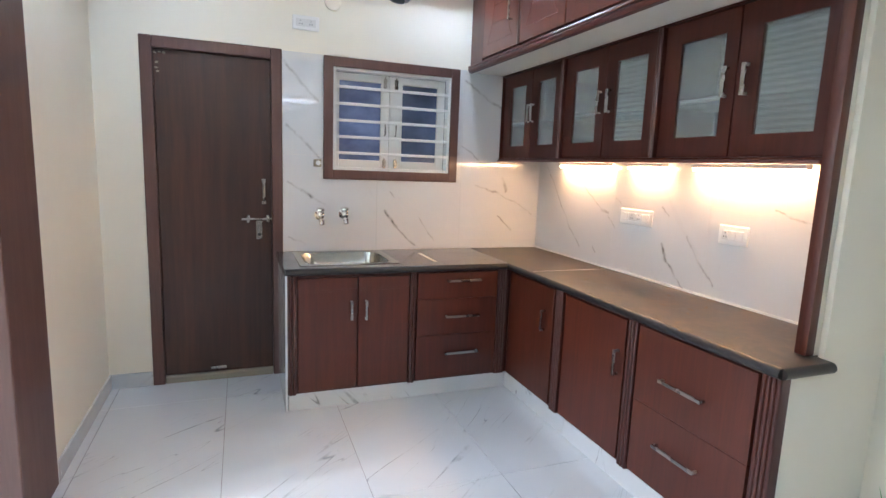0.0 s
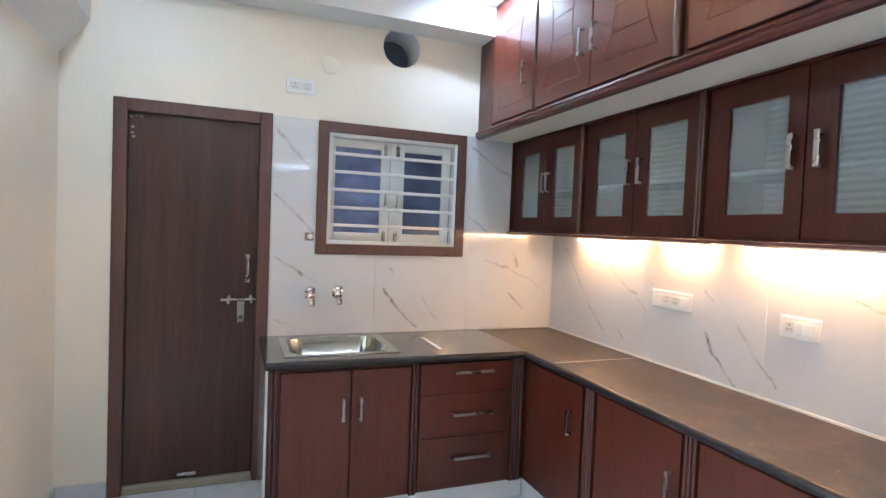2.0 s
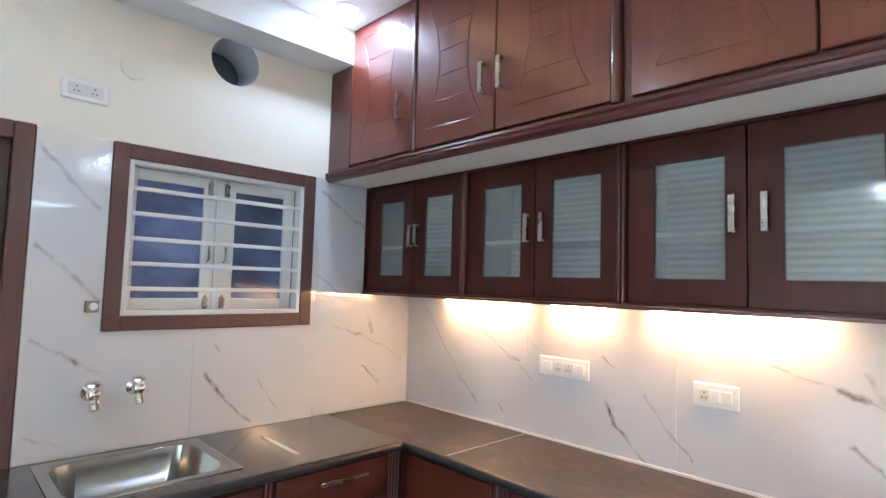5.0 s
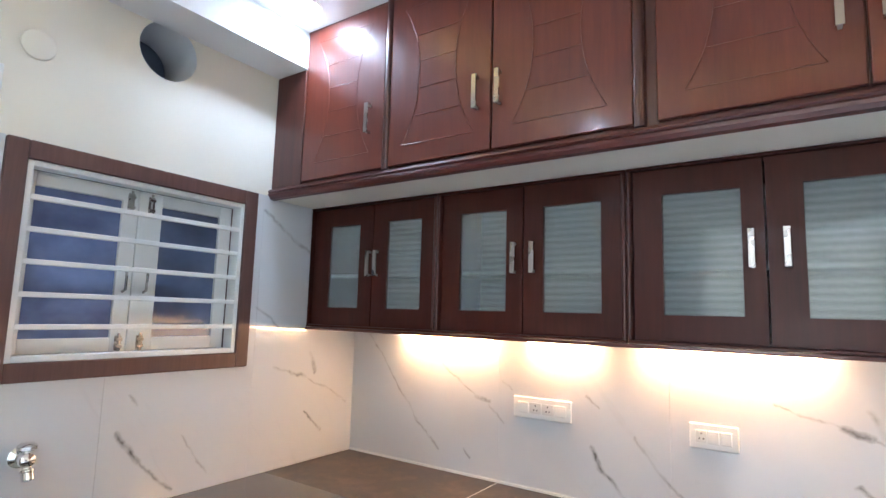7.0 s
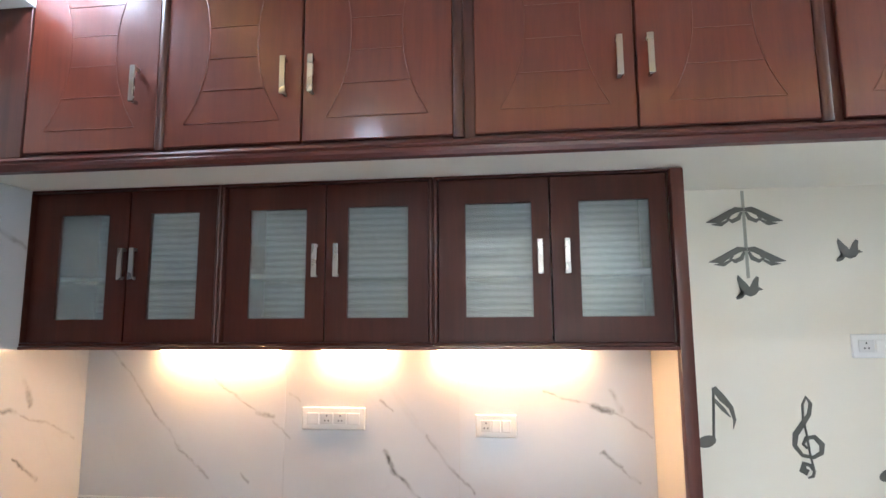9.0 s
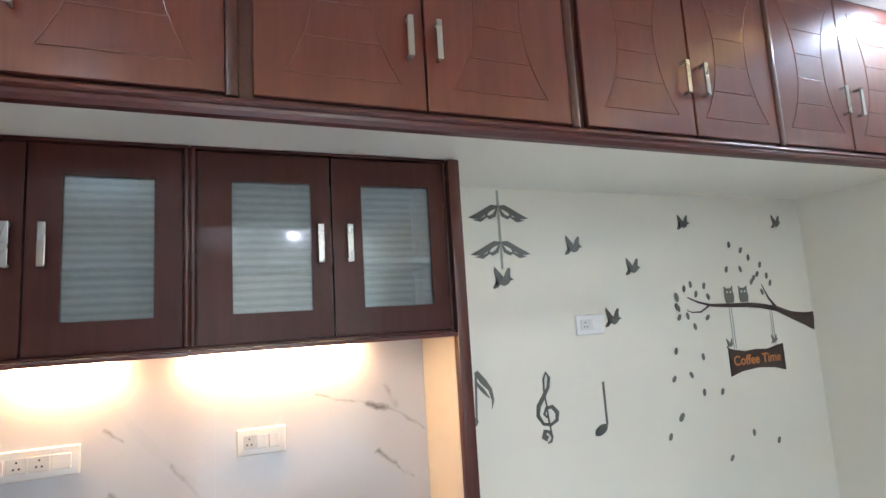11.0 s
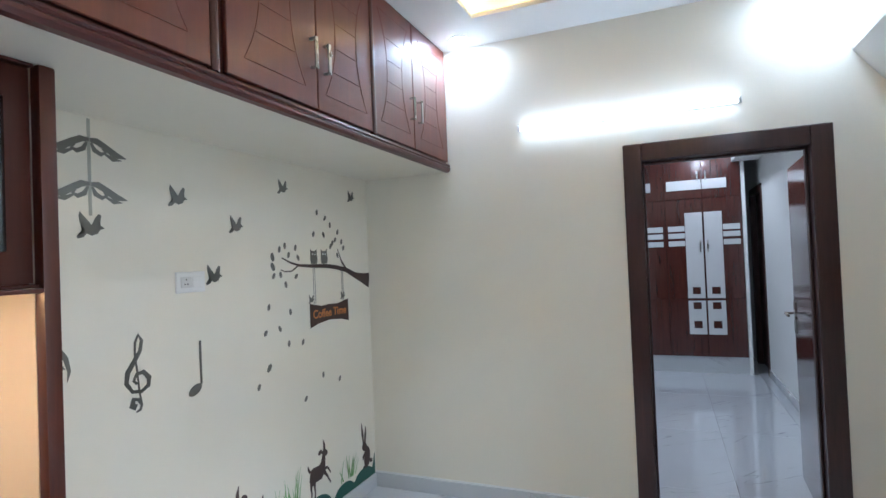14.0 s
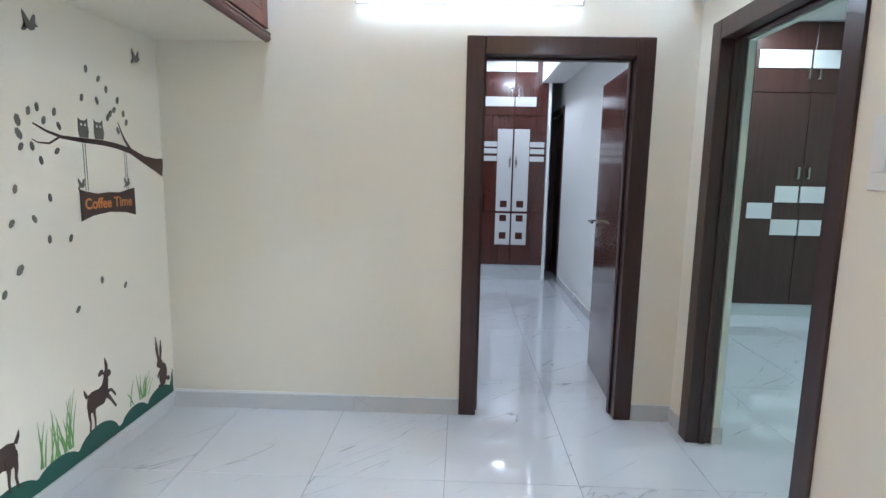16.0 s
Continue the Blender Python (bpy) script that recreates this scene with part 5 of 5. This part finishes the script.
sg = [(-0.180, 1.165), (-0.26, 1.185), (-0.38, 1.195), (-0.50, 1.185), (-0.582, 1.165), (-0.570, 1.23), (-0.582, 1.305), (-0.54, 1.300), (-0.46, 1.285), (-0.38, 1.290), (-0.30, 1.285), (-0.22, 1.298), (-0.180, 1.310), (-0.190, 1.24)]
sign = sticker("sign_board", [sg], BROWNV, "dark brown hanging sign with orange lettering", parent=br, lift=0.002)
cu = bpy.data.curves.new("sign_text", "FONT")
cu.body, cu.size, cu.extrude, cu.align_x, cu.offset = "Coffee Time", 0.068, 0.0004, "CENTER", 0.0012
txt = new("lettering", cu)
txt.data.materials.append(ORANGEV)
txt.parent = sign
txt.matrix_local = Matrix.Translation(Vector((SXP - 0.0028, -0.381, 1.218)) - ORG[sign]) @ Matrix(((0, 0, -1, 0), (-1, 0, 0, 0), (0, 1, 0, 0), (0, 0, 0, 1)))

# green hills with animals and grass along the foot of the wall
hill_pts = []
bumps = [(-0.86, 0.15, 0.05), (-0.70, 0.085, 0.13), (-0.47, 0.08, 0.12), (-0.19, 0.11, 0.15), (0.07, 0.09, 0.14), (0.32, 0.10, 0.16), (0.60, 0.09, 0.14), (0.88, 0.10, 0.16), (1.16, 0.09, 0.15)]
prof = []
for i in range(161):
    y = -0.845 + (1.36 + 0.845) * i / 160
    h = 0.03
    for c, hh, r in bumps:
        d = (y - c) / r
        if abs(d) < 1:
            h = max(h, 0.0 + hh * math.sqrt(1 - d * d))
    prof.append((y, 0.093 + h))
bm = bmesh.new()
tv = [bm.verts.new((SXP - 0.0012, y, z)) for y, z in prof]
bv = [bm.verts.new((SXP - 0.0012, y, 0.0925)) for y, z in prof]
for i in range(len(prof) - 1):
    bm.faces.new((tv[i], tv[i + 1], bv[i + 1], bv[i]))
part("hill_sticker", bm, GREENV, label="dark green rolling hills sticker above the skirting", category="wall sticker")

def blob(c, ry, rz, turn=0.0, n=14):
    ca, sa = math.cos(turn), math.sin(turn)
    return [(c[0] + ry * math.cos(t) * ca - rz * math.sin(t) * sa, c[1] + ry * math.cos(t) * sa + rz * math.sin(t) * ca) for t in [2 * math.pi * i / n for i in range(n)]]


def deer(c, s, flip, kick):
    """A little deer from a body, neck, head, ears, tail and four legs; c is at its hind feet."""
    P = lambda y, z: (c[0] + flip * s * y, c[1] + s * z)
    out = [[P(-0.014, 0.125), P(0.000, 0.188), P(0.030, 0.198), P(0.085, 0.192), P(0.128, 0.215), P(0.152, 0.195), P(0.150, 0.140), P(0.112, 0.100), P(0.060, 0.102), P(0.020, 0.088)]]
    out += ribbon([P(0.122, 0.170), P(0.136, 0.215), P(0.142, 0.245)], [0.030 * s, 0.021 * s, 0.016 * s])
    out += [blob(P(0.152, 0.250), 0.032 * s, 0.021 * s, -0.35 * flip)]
    out += ribbon([P(0.146, 0.262), P(0.148, 0.300), P(0.138, 0.338)], [0.012 * s, 0.011 * s, 0.002])
    out += [blob(P(0.102, 0.268), 0.021 * s, 0.014 * s, 0.5 * flip)]
    out += ribbon([P(0.135, 0.255), P(0.108, 0.266)], [0.007 * s, 0.006 * s])
    out += ribbon([P(-0.005, 0.180), P(-0.020, 0.205), P(-0.026, 0.228)], [0.010 * s, 0.008 * s, 0.002])
    out += ribbon([P(0.008, 0.150), P(0.000, 0.080), P(0.006, 0.045), P(-0.002, 0.0)], [0.020 * s, 0.009 * s, 0.006 * s, 0.006 * s])
    out += ribbon([P(0.035, 0.140), P(0.036, 0.075), P(0.040, 0.040), P(0.036, 0.0)], [0.018 * s, 0.008 * s, 0.006 * s, 0.006 * s])
    if kick:
        out += ribbon([P(0.125, 0.150), P(0.165, 0.105), P(0.195, 0.060), P(0.205, 0.045)], [0.016 * s, 0.009 * s, 0.006 * s, 0.006 * s])
        out += ribbon([P(0.130, 0.155), P(0.175, 0.150), P(0.200, 0.118), P(0.205, 0.105)], [0.014 * s, 0.008 * s, 0.006 * s, 0.005 * s])
    else:
        out += ribbon([P(0.115, 0.150), P(0.120, 0.080), P(0.112, 0.040), P(0.116, 0.0)], [0.018 * s, 0.009 * s, 0.006 * s, 0.006 * s])
        out += ribbon([P(0.132, 0.150), P(0.148, 0.085), P(0.142, 0.045), P(0.152, 0.0)], [0.016 * s, 0.008 * s, 0.006 * s, 0.006 * s])
    return out


sticker("deer_sticker", deer((-0.135, 0.195), 0.92, -1, True), BROWNV, "small dark brown leaping deer sticker above green hills")
sticker("fawn_sticker", deer((0.275, 0.175), 0.98, 1, False), BROWNV, "dark brown standing fawn sticker above green hills")
sticker("fawn_sticker", deer((0.80, 0.18), 1.0, 1, False), BROWNV, "dark brown standing fawn sticker above green hills")
rc = (-0.745, 0.175)
rab = [blob((rc[0], rc[1] + 0.062), 0.040, 0.068, 0.1), blob((rc[0] + 0.028, rc[1] + 0.135), 0.030, 0.026, 0.3)]
rab += ribbon([(rc[0] + 0.022, rc[1] + 0.150), (rc[0] + 0.012, rc[1] + 0.215), (rc[0] + 0.008, rc[1] + 0.268)], [0.008, 0.012, 0.002])
rab += ribbon([(rc[0] + 0.036, rc[1] + 0.150), (rc[0] + 0.050, rc[1] + 0.230), (rc[0] + 0.056, rc[1] + 0.300)], [0.008, 0.012, 0.002])
rab += [blob((rc[0] - 0.048, rc[1] + 0.022), 0.020, 0.014, 0.4), blob((rc[0] + 0.020, rc[1] + 0.006), 0.034, 0.010)]
rab += ribbon([(rc[0] + 0.030, rc[1] + 0.090), (rc[0] + 0.052, rc[1] + 0.072), (rc[0] + 0.050, rc[1] + 0.055)], [0.009, 0.007, 0.004])
sticker("rabbit_sticker", rab, BROWNV, "dark brown upright rabbit sticker in the corner")
rnd = random.Random(8)
for c, n, h, spread in ((0.07, 15, 0.24, 0.09), (0.0, 6, 0.27, 0.03), (-0.52, 12, 0.15, 0.09), (0.62, 12, 0.2, 0.08), (0.5, 5, 0.16, 0.05), (1.25, 10, 0.22, 0.06)):
    out = []
    for i in range(n):
        y = c + rnd.uniform(-spread, spread)
        lean, hh = rnd.uniform(-0.06, 0.06), h * rnd.uniform(0.45, 1.0)
        out.append([(y - 0.004, 0.18), (y + 0.004, 0.18), (y + 0.003 + lean * 0.5, 0.18 + hh * 0.6), (y + lean, 0.18 + hh), (y - 0.003 + lean * 0.45, 0.18 + hh * 0.58)])
    sticker("grass_sticker", out, GRASSV, "light green grass tuft sticker above green hills")


# ---- wall tiles ----
def tiles(parent, axis, plane, out, us, zs, material, holes=()):
    J = 0.0004
    for a, b in zip(us, us[1:]):
        for z0, z1 in zip(zs, zs[1:]):
            cells = [(a + J, b - J, z0 + J, z1 - J)]
            for h in holes:
                nxt = []
                for q in cells:
                    if h[0] >= q[1] or h[1] <= q[0] or h[2] >= q[3] or h[3] <= q[2]:
                        nxt.append(q)
                        continue
                    if q[0] < h[0]:
                        nxt.append((q[0], h[0], q[2], q[3]))
                    if h[1] < q[1]:
                        nxt.append((h[1], q[1], q[2], q[3]))
                    ua, ub = max(q[0], h[0]), min(q[1], h[1])
                    if q[2] < h[2]:
                        nxt.append((ua, ub, q[2], h[2]))
                    if h[3] < q[3]:
                        nxt.append((ua, ub, h[3], q[3]))
                cells = nxt
            bm = bmesh.new()
            for q in cells:
                pa, pb = plane, plane + out * 0.010
                lo, hi = ((q[0], pa, q[2]), (q[1], pb, q[3])) if axis == 1 else ((pa, q[0], q[2]), (pb, q[1], q[3]))
                box(bm, lo, hi)
            if cells:
                part("tile", bm, material, parent)
            else:
                bm.free()


wt = thing("wall_tiles_north", (1.4, YB, 0.84), kind="structure", label="white marble wall tiles round the window")
tiles(wt, 1, YB, -1, [0.479, 1.10, 1.72, XR - 0.011], [0.842, 1.475, 2.112], DADO, [(0.733, 1.682, 1.323, 2.2)])
wt = thing("wall_tiles_east", (XR, 2.7, 0.84), kind="structure", label="white marble wall tiles behind the worktop")
tiles(wt, 0, XR, -1, [1.463, 2.22, 2.948, YB - 0.0005], [0.842, 1.4985], DADO_X)
slab("trim", (XR - 0.016, 1.47, 0.8415), (XR - 0.0102, YB - 0.012, 0.852), WHITEPAINT, kind="structure", label="white sealant line")

# ---- floor ----
slab("floor", (-6.4, -6.4, -0.12), (2.8, 4.4, -0.0045), GROUT, kind="structure", label="grey grout bed under the floor tiles")
fl = thing("floor_tiles", (0, 0, 0), kind="structure", label="glossy white marble floor tiles with dark veins")
TX = [-6.08 + 0.62 * i for i in range(15)]
TY = [-6.36 + 1.24 * i for i in range(10)]
shared = {}
for i, x in enumerate(TX[:-1]):
    for y in TY[:-1]:
        if "a" not in shared:
            bm = bmesh.new()
            box(bm, (0.0012, 0.0012, -0.006), (0.6188, 1.2388, 0), 0.0008)
            me = bpy.data.meshes.new("tile")
            bm.to_mesh(me)
            bm.free()
            me.materials.append(FLOOR)
            shared["a"] = me
        ob = new("tile", shared["a"])
        ob.location = (x, y, 0)
        ob.parent = fl
